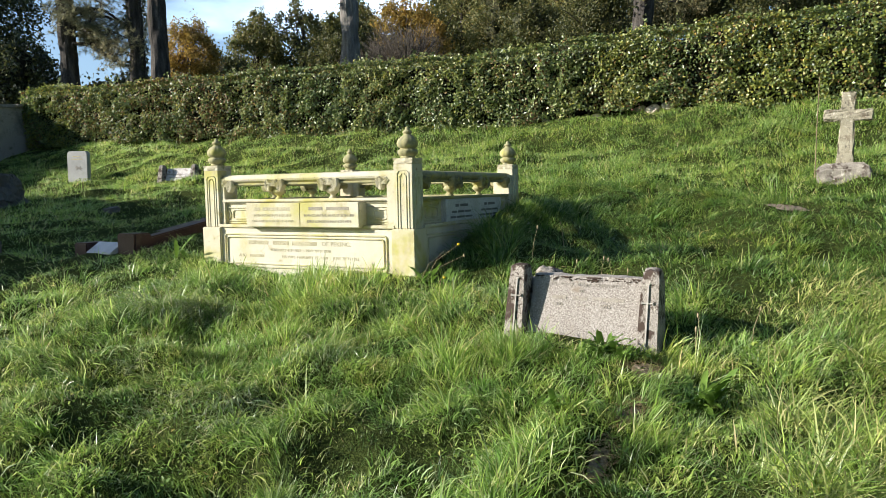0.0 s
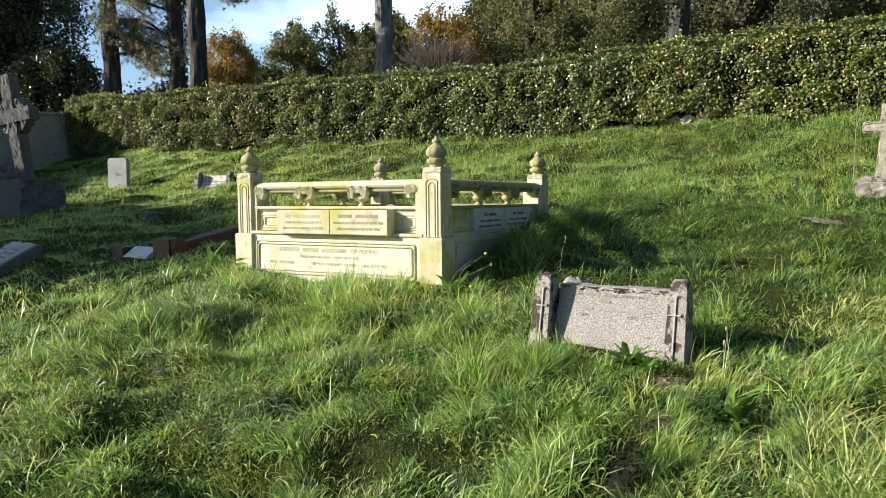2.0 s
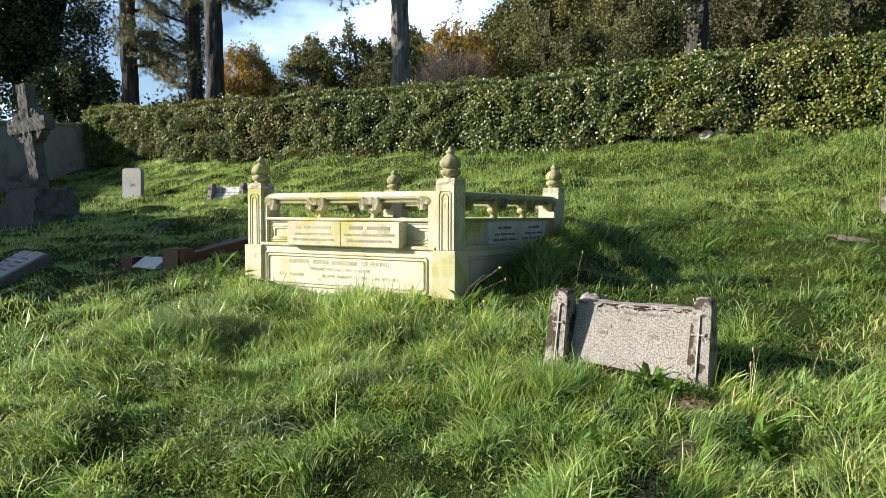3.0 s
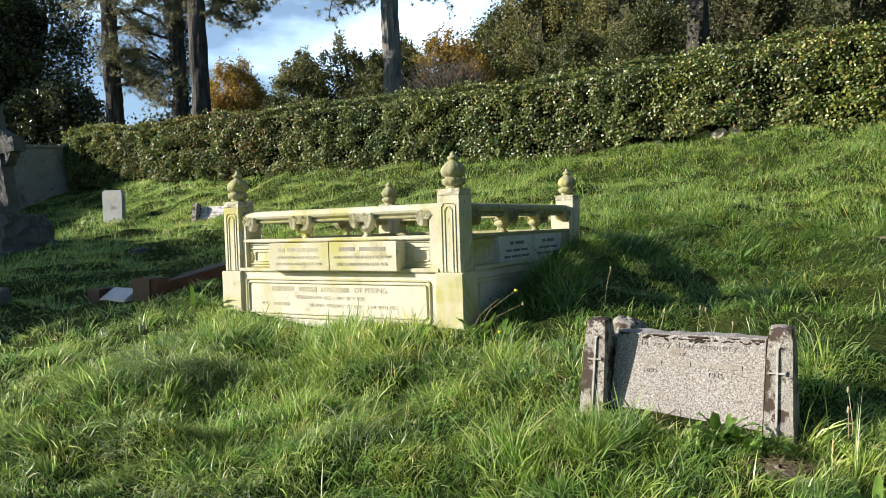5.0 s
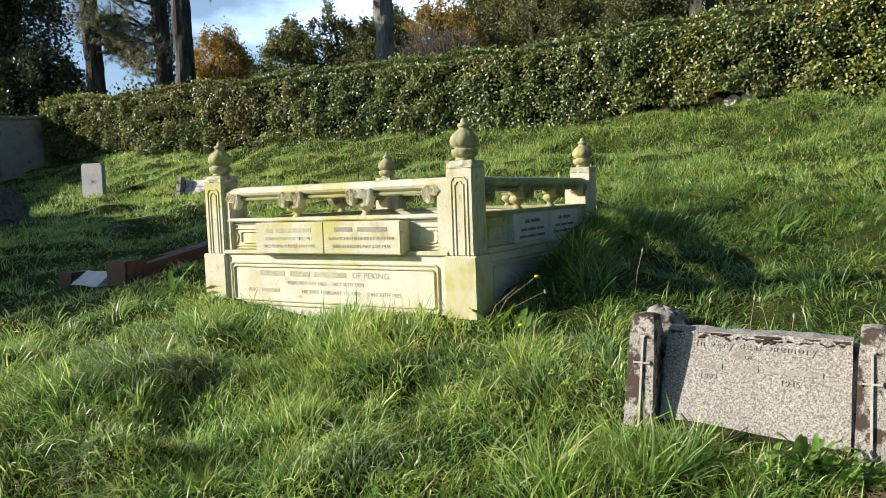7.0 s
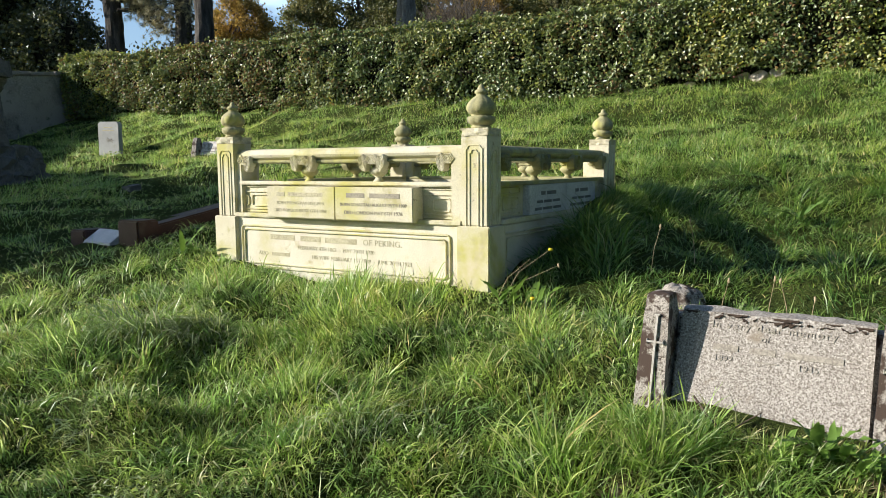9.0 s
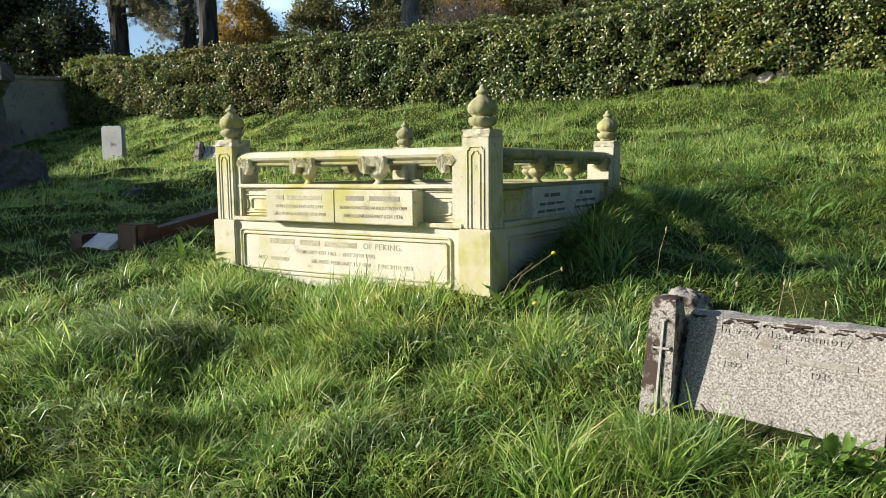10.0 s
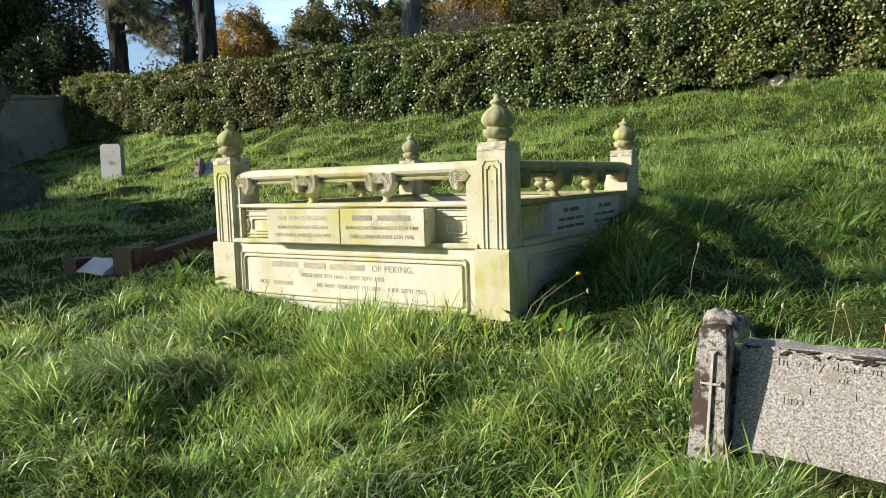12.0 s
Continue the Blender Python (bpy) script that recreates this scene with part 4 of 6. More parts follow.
# trees west of the graves that shade the lower lawn
for tx, ty, zc, rx, rz in ((-18.8, -2.0, 2.4, 1.6, 1.3), (-16.6, -2.8, 2.7, 1.6, 1.5), (-14.6, -3.6, 3.1, 1.6, 1.5), (-12.8, -4.5, 2.8, 1.5, 1.5), (-12.3, -5.35, 3.1, 1.0, 1.2)):
    g = gz(tx, ty)
    t = root("yew_tree", pose(tx, ty, g), "dark spreading yew tree beside the boundary wall", "tree", "yews beside the wall")
    ctr, P = crown_points(int(75 * rx), 58, (0, 0, zc - g), (rx, rx * 0.8, rz), 0.24, 0.2)
    bm = tube(bmesh.new(), [(0, 0, -0.3), (0.05, 0, 1.5), (0, 0, zc - g)], [0.24, 0.2, 0.12], 12)
    part("trunk", limbs(bm, (0, 0, 1), (0, 0, zc - g), ctr, 0.08, 24), BARK, t)
    v, tr = leaf_arrays(P, rng.uniform(0.10, 0.2, len(P)))
    mesh_of("crown", v, tr, DARK_LEAF, t)


# ---- the balustraded tomb ----
W, D = 2.20, 2.36
BASE_Z, CAP_Z = -0.62, 0.55
POST = 0.170
tomb = root("chest_tomb", pose(0, 0, 0), "cream sandstone tomb with carved balustrade and onion finials", "tomb")
FINIAL = [(0.046, 0.0), (0.057, 0.005), (0.057, 0.014), (0.049, 0.018), (0.064, 0.025), (0.078, 0.038), (0.081, 0.053), (0.079, 0.066), (0.071, 0.070), (0.057, 0.072), (0.056, 0.079), (0.070, 0.085), (0.083, 0.103),
          (0.085, 0.121), (0.080, 0.139), (0.066, 0.158), (0.046, 0.174), (0.031, 0.186), (0.027, 0.192), (0.036, 0.198), (0.039, 0.207), (0.033, 0.216), (0.020, 0.222), (0.019, 0.230), (0.016, 0.240), (0.008, 0.248), (0.001, 0.250)]


def side_parts(m, length, front):
    """One side of the tomb between its posts: x along it, y inwards, z up."""
    def put(name, bm, mat, label="", smooth=False):
        bmesh.ops.transform(bm, matrix=m, verts=bm.verts)
        return part(name, bm, mat, tomb, label, smooth)
    a, b = 0.21, length - 0.21
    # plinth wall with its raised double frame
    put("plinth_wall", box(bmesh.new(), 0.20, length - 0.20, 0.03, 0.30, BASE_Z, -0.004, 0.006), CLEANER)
    for k, (inset, w) in enumerate(((0.0, 0.016), (0.026, 0.010))):
        put("moulding", bead(bmesh.new(), frame_path(0.245 + inset, length - 0.27 - inset, -0.345 + inset, -0.060 - inset, 0.022), w, 0.011, 0.03), SANDSTONE)
    put("ledge_course", box(bmesh.new(), 0.19, length - 0.19, 0.014, 0.31, -0.002, 0.026, 0.005), SANDSTONE)
    # carved panel under the openings
    put("panel", box(bmesh.new(), a - 0.03, b + 0.03, 0.075, 0.20, 0.024, 0.222, 0.004), SANDSTONE)
    for x0, x1 in ((a + 0.03, 0.55), (length - 0.48, b - 0.06)):
        for z0, z1 in ((0.172, 0.205), (0.035, 0.055)):
            put("moulding", bead(bmesh.new(), frame_path(x0, x1, z0, z1, 0.006), 0.009, 0.010, 0.075), SANDSTONE)
        put("moulding", bead(bmesh.new(), frame_path(x0 + 0.07, x1 - 0.02, 0.075, 0.150, 0.016), 0.010, 0.010, 0.075), SANDSTONE)
        ov = [((x1 - 0.0 if x0 > 1 else x0 + 0.02) + 0.018 * math.cos(k * 0.5236), 0.112 + 0.035 * math.sin(k * 0.5236)) for k in range(12)]
        put("moulding", bead(bmesh.new(), ov, 0.008, 0.010, 0.075), SANDSTONE)
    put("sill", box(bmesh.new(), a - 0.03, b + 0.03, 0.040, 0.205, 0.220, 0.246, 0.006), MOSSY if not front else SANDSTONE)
    # end stiles
    put("stile", box(bmesh.new(), POST + 0.015, POST + 0.072, 0.045, 0.19, 0.0, 0.432, 0.006), SANDSTONE)
    put("stile", box(bmesh.new(), length - POST - 0.095, length - POST - 0.012, 0.033, 0.19, 0.0, 0.440, 0.006), SANDSTONE)
    # rounded handrail with a groove
    prof = []
    for k in range(20):
        t = 2 * math.pi * k / 20
        r = 0.048 if math.sin(t) > -0.3 else 0.044
        prof.append((0.11 + r * 1.25 * math.cos(t), 0.420 + r * 0.86 * math.sin(t) - (0.004 if k in (11, 18) else 0)))
    bm = bmesh.new()
    r0 = [bm.verts.new((POST + 0.045, y, z)) for y, z in prof]
    r1 = [bm.verts.new((length - POST - 0.012, y, z)) for y, z in prof]
    for k in range(20):
        bm.faces.new((r0[k], r0[(k + 1) % 20], r1[(k + 1) % 20], r1[k]))
    bm.faces.new(r0)
    bm.faces.new(r1[::-1])
    bmesh.ops.recalc_face_normals(bm, faces=bm.faces)
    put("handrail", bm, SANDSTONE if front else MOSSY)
    put("rail_fillet", box(bmesh.new(), POST + 0.06, length - POST - 0.02, 0.060, 0.165, 0.366, 0.386, 0.005), MOSSY)
    # cloud-scroll brackets over little vases
    o0, o1 = POST + 0.072, length - POST - 0.095
    for k in range(4):
        xc = o0 + (o1 - o0) * k / 3
        half = -1 if k == 3 else (1 if k == 0 else 0)
        for dx, dz, rx, rz in ((-0.068, 0.362, 0.029, 0.054), (0.068, 0.362, 0.029, 0.054), (0.0, 0.384, 0.044, 0.031)):
            if half and dx * half < 0:
                continue
            if half and dx == 0:
                dx = half * 0.022
            cx = xc + dx
            mid = abs(dx) < 0.03
            tip = 0 if mid else math.copysign(0.22, dx)

            def cloud(k, n=30):
                """Petalled in the middle, a leaning oval at the sides."""
                out = []
                for q in (2 * math.pi * j / n for j in range(n)):
                    r = k * (1 + (0.10 * math.cos(6 * q) if mid else 0.05 * math.cos(5 * q)))
                    ox, oz = rx * r * math.cos(q), rz * r * math.sin(q)
                    out.append((cx + ox * math.cos(tip) + oz * math.sin(tip), dz - ox * math.sin(tip) + oz * math.cos(tip)))
                return out
            bm = prism(cloud(1.0), 0.032, 0.085, 0.002)
            for k_in in (0.88, 0.60, 0.30):
                bead(bm, cloud(k_in), 0.0062, 0.006, 0.032)
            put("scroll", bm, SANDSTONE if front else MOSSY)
        bm = bmesh.new()
        lo, hi = (xc - 0.045, xc + 0.045) if not half else ((xc - 0.01, xc + 0.05) if half > 0 else (xc - 0.05, xc + 0.01))
        box(bm, lo, hi, 0.07, 0.16, 0.332, 0.372, 0.012)
        put("bracket_block", bm, MOSSY)
        if not half:
            bm = lathe([(0.036, 0.0), (0.035, 0.008), (0.024, 0.017), (0.020, 0.026), (0.028, 0.036), (0.046, 0.048), (0.055, 0.060), (0.056, 0.072), (0.046, 0.086), (0.034, 0.096)], 28, at=(xc, 0.11, 0.244))
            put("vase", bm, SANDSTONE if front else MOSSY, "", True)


SIDES = [(pose(-W, 0, 0), W, True), (pose(0, 0, 0, 0, 0, 90), D, False), (pose(0, D, 0, 0, 0, 180), W, False), (pose(-W, D, 0, 0, 0, -90), D, False)]
for m, ln, fr in SIDES:
    side_parts(m, ln, fr)

for cx, cy in ((0, 0), (-W, 0), (0, D), (-W, D)):
    sx, sy = (1 if cx == 0 else -1), (1 if cy else -1)     # outward
    px = cx - sx * (0.022 + POST / 2)
    py = cy - sy * (0.022 + POST / 2)
    bx = cx - sx * 0.105
    by = cy - sy * 0.105
    part("post_base", box(bmesh.new(), bx - 0.105, bx + 0.105, by - 0.105, by + 0.105, BASE_Z, 0.0, 0.006), SANDSTONE, tomb)
    part("post", box(bmesh.new(), px - POST / 2, px + POST / 2, py - POST / 2, py + POST / 2, 0.0, CAP_Z - 0.042, 0.005), SANDSTONE, tomb)
    for q in range(4):
        m = Matrix.Translation((px, py, 0)) @ pose(0, 0, 0, 0, 0, 90 * q)
        for inset, w in ((0.0, 0.008), (0.024, 0.008)):
            x0, x1, z1, c = -0.052 + inset, 0.052 - inset, 0.455 - inset, 0.018
            path = [(x0, 0.0), (x0, z1 - c), (x0 + c * 0.5, z1 - c), (x0 + c * 0.6, z1 - c * 0.5), (x0 + c, z1), (x1 - c, z1), (x1 - c * 0.6, z1 - c * 0.5), (x1 - c * 0.5, z1 - c), (x1, z1 - c), (x1, 0.0)]
            bm = bead(bmesh.new(), path[::-1], w, 0.0055, -POST / 2, False)
            bmesh.ops.transform(bm, matrix=m, verts=bm.verts)
            part("flute", bm, SANDSTONE, tomb)
    bm = box(bmesh.new(), px - POST / 2 - 0.001, px + POST / 2 + 0.001, py - POST / 2 - 0.001, py + POST / 2 + 0.001, CAP_Z - 0.046, CAP_Z, 0.003)
    bmesh.ops.subdivide_edges(bm, edges=list(bm.edges), cuts=5, use_grid_fill=True)
    for v in bm.verts:
        k = noise.noise(v.co * 45) * 0.011 + 0.003 * math.sin(v.co.x * 190) * math.sin(v.co.y * 190 + v.co.z * 120)
        v.co += Vector((v.co.x - px, v.co.y - py, 0)).normalized() * k
    part("carved_cap", bm, CAP_STONE, tomb, "cap carved with a cloud pattern")
    bm = lathe(FINIAL, 64, 8, 0.05, (px, py, CAP_Z - 0.002), (0.02, 0.18))
    part("finial", roughen(bm, 0.0015, 40), MOSSY, tomb, "onion-shaped finial with melon ribs", True)

# the grave inside the balustrade
part("grave_floor", roughen(box(bmesh.new(), -W + 0.28, -0.28, 0.28, D - 0.28, -0.30, 0.035, 0.01), 0.01, 3, 8), MOSSY, tomb, "mossy paving within the balustrade")

# two tablets on the front, two on the shaded side
for x0, x1 in ((-1.645, -1.066), (-1.064, -0.482)):
    tab = part("tablet", box(bmesh.new(), x0, x1, -0.040, 0.078, 0.010, 0.214, 0.004), SANDSTONE, tomb, "projecting inscribed stone tablet")
    xm = (x0 + x1) / 2
    if x0 < -1.1:
        bars([(xm - 0.20, xm - 0.13, 0.150, 0.026), (xm - 0.10, xm + 0.19, 0.150, 0.026)], -0.0405, LETTER_FAINT, tab)
        lettering("BORN PEKING MAY 31ST 1913", 0.030, xm, -0.0405, 0.098, LETTER_FAINT, tab, spacing=1.0)
        lettering("DIED KOREA AUGUST 12TH 1950", 0.030, xm, -0.0405, 0.050, LETTER_FAINT, tab, spacing=1.0)
    else:
        bars([(xm - 0.20, xm - 0.06, 0.150, 0.028), (xm - 0.02, xm + 0.20, 0.150, 0.028)], -0.0405, LETTER, tab)
        lettering("BORN SCHATTAU AUGUST 25TH 1909", 0.029, xm, -0.0405, 0.098, LETTER, tab)
        lettering("DIED LONDON MAY 6TH 1976", 0.032, xm, -0.0405, 0.048, LETTER, tab)
lettering("OF PEKING.", 0.052, -0.755, 0.0295, -0.150, LETTER_FAINT, tomb, spacing=1.1)
bars([(-1.69, -1.47, -0.148, 0.034), (-1.42, -1.25, -0.149, 0.034), (-1.21, -0.95, -0.150, 0.034)], 0.0295, LETTER_FAINT, tomb)
lettering("FEBRUARY 4TH 1862  -  MAY 30TH 1920", 0.036, -1.13, 0.0295, -0.205, LETTER_FAINT, tomb)
lettering("HIS WIFE  FEBRUARY 1ST 1889  -  JUNE 20TH 1923", 0.036, -0.93, 0.0295, -0.262, LETTER_FAINT, tomb)
lettering("ALSO", 0.036, -1.76, 0.0295, -0.258, LETTER_FAINT, tomb)
bars([(-1.68, -1.52, -0.260, 0.024)], 0.0295, LETTER_FAINT, tomb)
msd = SIDES[1][0]
for y0, y1 in ((0.61, 1.235), (1.24, 1.865)):
    bm = box(bmesh.new(), y0, y1, 0.028, 0.078, 0.028, 0.218, 0.003)
    bmesh.ops.transform(bm, matrix=msd, verts=bm.verts)
    tab = part("side_tablet", bm, SIDE_PLATE, tomb, "grey marble tablet in the shade")
    ym = (y0 + y1) / 2
    bars([(ym - 0.13, ym - 0.06, 0.150, 0.024), (ym - 0.03, ym + 0.13, 0.150, 0.024), (ym - 0.2, ym - 0.1, 0.098, 0.018), (ym - 0.08, ym + 0.05, 0.098, 0.018), (ym + 0.07, ym + 0.2, 0.098, 0.018),
          (ym - 0.23, ym - 0.12, 0.052, 0.018), (ym - 0.10, ym + 0.06, 0.052, 0.018), (ym + 0.08, ym + 0.22, 0.052, 0.018)], 0.0275, LETTER_DARK, tab, msd)


# ---- desk tablets between battered pillars ----
def desk_stone(name, m, label, width, height, mat_p, mat_t, slope, words=False, cross=True, group=""):
    """A sloping tablet between two battered pillars; origin at the ground, front towards -y."""
    r = root(name, m, label, "headstone", group)
    pw, lean = width * 0.137, height * 0.27
    for s in (-1, 1):
        xo, xi = s * width / 2, s * (width / 2 - pw)
        xt0, xt1 = s * (width / 2 - pw * 0.12), s * (width / 2 - pw * 0.86)
        pts = [(xo, -0.02, -0.2), (xi, -0.02, -0.2), (xi, 0.26, -0.2), (xo, 0.26, -0.2),
               (xt0, lean, height * 0.95), (xt1, lean, height * 0.95), (xt1, lean + 0.12, height * 0.95), (xt0, lean + 0.12, height * 0.95)]
        bm = solid(pts, [(0, 1, 2, 3), (4, 5, 6, 7), (0, 1, 5, 4), (1, 2, 6, 5), (2, 3, 7, 6), (3, 0, 4, 7)])
        bmesh.ops.subdivide_edges(bm, edges=list(bm.edges), cuts=9, use_grid_fill=True)
        axis = Vector(((xt0 + xt1) / 2, lean + 0.06, 0))
        for v in bm.verts:                  # rounded, knobbly, weathered tops
            k = min(1.0, max(0.0, (v.co.z - height * 0.80) / (height * 0.15)))
            squeeze = 1 - 0.13 * k ** 2.5
            v.co.x, v.co.y = axis.x + (v.co.x - axis.x) * squeeze, axis.y + (v.co.y - axis.y) * squeeze
            off = Vector((v.co.x - axis.x, v.co.y - axis.y)).length
            v.co.z += k * (0.022 - 4.2 * off * off)
            v.co += noise.noise_vector(v.co * 14 + Vector((s * 3.0, 0, 0))) * 0.003 + noise.noise_vector(v.co * 34 + Vector((s * 5.0, 0, 0))) * 0.007 * k
        p = part("pillar", bm, mat_p, r, "lichened pillar carved with a cross" if cross else "")
        if cross:
            bm = bmesh.new()
            xm = (xo + xi) / 2
            k = math.atan2(lean + 0.02, height * 0.95 + 0.2)
            mt = Matrix.Translation((xm * 0.985, -0.026 + (lean + 0.02) * (height * 0.12 + 0.2) / (height * 0.95 + 0.2), height * 0.12)) @ Matrix.Rotation(-k, 4, "X")
            box(bm, -0.0050, 0.0050, -0.0035, 0.02, 0.0, height * 0.72, 0.0015)
            box(bm, -0.032, 0.032, -0.004, 0.02, height * 0.50, height * 0.50 + 0.008, 0.0015)
            for a, b in ((-0.035, -0.029), (0.029, 0.035)):
                box(bm, a, b, -0.0045, 0.02, height * 0.50 - 0.005, height * 0.50 + 0.016, 0.003)
            box(bm, -0.012, 0.012, -0.0055, 0.02, -0.004, 0.006, 0.002)
            box(bm, -0.011, 0.011, -0.0055, 0.02, height * 0.715, height * 0.730, 0.002)
            bmesh.ops.transform(bm, matrix=mt, verts=bm.verts)
            part("raised_cross", bm, CROSS_PALE, p, "pale raised cross")
    x = width / 2 - pw - 0.006
    h = height * 0.85
    y0 = 0.07
    yb = y0 - 0.09
    y1 = y0 + h * math.tan(radians(slope))
    bm = solid([(-x, yb, -0.25), (x, yb, -0.25), (x, 0.34, -0.25), (-x, 0.34, -0.25), (-x, y1, h), (x, y1, h), (x, y1 + 0.10, h), (-x, y1 + 0.10, h)],
               [(0, 1, 2, 3), (4, 5, 6, 7), (0, 1, 5, 4), (1, 2, 6, 5), (2, 3, 7, 6), (3, 0, 4, 7)])
    bmesh.ops.subdivide_edges(bm, edges=list(bm.edges), cuts=14, use_grid_fill=True)
    for v in bm.verts:
        e = max(0.0, v.co.z - (h - 0.03)) / 0.03
        v.co += noise.noise_vector(v.co * 16) * (0.0015 + 0.007 * e)
    tab = part("tablet", bm, mat_t, r, "sloping inscribed granite tablet")
    xb = width / 2 - pw * 0.5
    bm = solid([(-xb, yb + 0.03, -0.25), (xb, yb + 0.03, -0.25), (xb, 0.36, -0.25), (-xb, 0.36, -0.25), (-xb, y1 + 0.03, h - 0.03), (xb, y1 + 0.03, h - 0.03), (xb, y1 + 0.12, h - 0.03), (-xb, y1 + 0.12, h - 0.03)],
               [(0, 1, 2, 3), (4, 5, 6, 7), (0, 1, 5, 4), (1, 2, 6, 5), (2, 3, 7, 6), (3, 0, 4, 7)])
    part("back_slab", bm, mat_p, r)
    if words:
        bm = box(bmesh.new(), -x - 0.01, x + 0.01, 0.022, 0.30, -0.16, 0.040, 0.012)
        part("footing", roughen(bm, 0.010, 12, 6), SOILED_STONE, r, "soil-stained granite footing")
    mt = Matrix.Translation((0, yb, -0.25)) @ Matrix.Rotation(-math.atan2(y1 - yb, h + 0.25), 4, "X")
    sl = math.hypot(y1 - yb, h + 0.25)
    if words:
        # lichen crust along the broken top edge
        n_c = 150
        for lo_c, hi_c, depth, seed in ((0.0, 1.0, 0.030, 0.0), (0.18, 0.62, 0.042, 7.0), (0.55, 0.97, 0.036, 13.0)):
            bm = bmesh.new()
            prev = None
            for k in range(n_c + 1):
                xx = -x + 0.01 + (2 * x - 0.02) * (lo_c + (hi_c - lo_c) * k / n_c)
                q = noise.noise(Vector((xx * 11, seed, 0))) * 0.7 + noise.noise(Vector((xx * 45, seed, 3))) * 0.4 + noise.noise(Vector((xx * 160, seed, 5))) * 0.25
                wd = depth * (0.16 + q)
                if wd < 0.002:
                    prev = None
                    continue
                up = sl - (0.004 if seed == 0 else 0.018 + 0.012 * noise.noise(Vector((xx * 30, seed, 9))))
                row = [bm.verts.new(mt @ Vector((xx, yy, zz))) for yy, zz in ((0.004, up), (-0.0055, up - 0.002), (-0.0055, up - wd * 0.8), (0.004, up - wd))]
                if prev:
                    for j in range(3):
                        bm.faces.new((prev[j], row[j], row[j + 1], prev[j + 1]))
                prev = row
            tagged(part("lichen_crust", bm, LICHEN_DARK, r, "dark lichen along the broken top edge"), kind="stuff")
        lettering("In very dear memory", 0.040, 0.0, -0.002, sl - 0.062, GRANITE_LETTER, tab, mt, spacing=1.25, proud=0.0008)
        lettering("of", 0.036, -0.02, -0.002, sl - 0.100, GRANITE_LETTER, tab, mt, proud=0.0008)
        bars([(-0.20, -0.11, sl - 0.147, 0.022), (-0.07, 0.02, sl - 0.147, 0.022), (0.05, 0.24, sl - 0.147, 0.022)], -0.002, GRANITE_LETTER, tab, mt)
        lettering("1892", 0.032, -0.16, -0.002, sl - 0.188, GRANITE_LETTER, tab, mt, spacing=1.1, proud=0.0008)
        lettering("1935", 0.032, 0.13, -0.002, sl - 0.188, GRANITE_LETTER, tab, mt, spacing=1.1, proud=0.0008)
        bars([(-0.05, 0.03, sl - 0.178, 0.004)], -0.002, GRANITE_LETTER, tab, mt)
    else:
        bars([(-0.22, 0.18, sl - 0.12, 0.008), (-0.2, 0.2, sl - 0.18, 0.008), (-0.24, 0.21, sl - 0.24, 0.008), (-0.15, 0.15, sl - 0.3, 0.008)], -0.002, KERB_BASE, tab, mt)
    return r


desk_stone("granite_headstone", pose(1.507, -0.875, -0.650, 0, 0, -3.0), "speckled granite desk headstone between pillars, dark lichen on top", 0.93, 0.495, GRANITE_DIRTY, GRANITE, 22, True)
desk_stone("small_headstone", pose(-7.19, 4.30, gz(-7.19, 4.30) - 0.10, 0, 0, 12), "pale desk headstone with dark lichened pillars on the bank", 0.76, 0.42, GRANITE_DIRTY, STAINED_MARBLE, 25, False, False)

lump = lathe([(0.16, -0.12), (0.145, -0.06), (0.125, 0.0), (0.112, 0.03), (0.098, 0.06), (0.088, 0.085), (0.066, 0.097), (0.04, 0.102), (0.005, 0.104)], 48)
bmesh.ops.transform(lump, matrix=Matrix.Translation((0.98, 0.30, gz(0.98, 0.30) - 0.02)), verts=lump.verts)
tagged(part("kerb_stone", roughen(roughen(lump, 0.040, 7), 0.014, 38), GRANITE_DIRTY, None, "", True), "rounded lichened granite kerb stone in the grass", "kerb stone")


# ---- crosses ----
def stone_cross(m, label):
    r = root("cross_monument", m, label, "cross")
    bm = solid([(-0.36, -0.20, -0.25), (0.36, -0.20, -0.25), (0.36, 0.20, -0.25), (-0.36, 0.20, -0.25), (-0.345, -0.19, 0.17), (0.345, -0.19, 0.17), (0.345, 0.19, 0.17), (-0.345, 0.19, 0.17),
                (-0.26, -0.14, 0.25), (0.26, -0.14, 0.25), (0.26, 0.14, 0.25), (-0.26, 0.14, 0.25)],
               [(3, 2, 1, 0), (8, 9, 10, 11)] + [(a, b, b + 4, a + 4) for o in (0, 4) for a, b in ((o, o + 1), (o + 1, o + 2), (o + 2, o + 3), (o + 3, o))])
    bmesh.ops.bevel(bm, geom=list(bm.edges), offset=0.02, segments=2, affect="EDGES")
    roughen(roughen(bm, 0.012, 6, 6), 0.013, 17)
    for v in bm.verts:
        v.co += noise.noise_vector(v.co * 45) * 0.010
    part("plinth", bm, PLINTH_STONE, r, "rough-hewn granite plinth")
    out = [(-0.105, 0.23), (0.105, 0.23), (0.088, 0.86), (0.31, 0.86), (0.31, 1.02), (0.085, 1.02), (0.085, 1.27), (-0.085, 1.27), (-0.085, 1.02), (-0.31, 1.02), (-0.31, 0.86), (-0.088, 0.86)]
    bm = prism(out, -0.075, 0.075, 0.010)
    roughen(roughen(bm, 0.012, 11, 7), 0.014, 34)
    for v in bm.verts:                      # pitted by weather
        v.co += noise.noise_vector(v.co * 75) * 0.012
    bmesh.ops.transform(bm, matrix=Matrix.Rotation(radians(2.0), 4, "Y"), verts=bm.verts)
    part("cross", bm, CROSS_STONE, r)


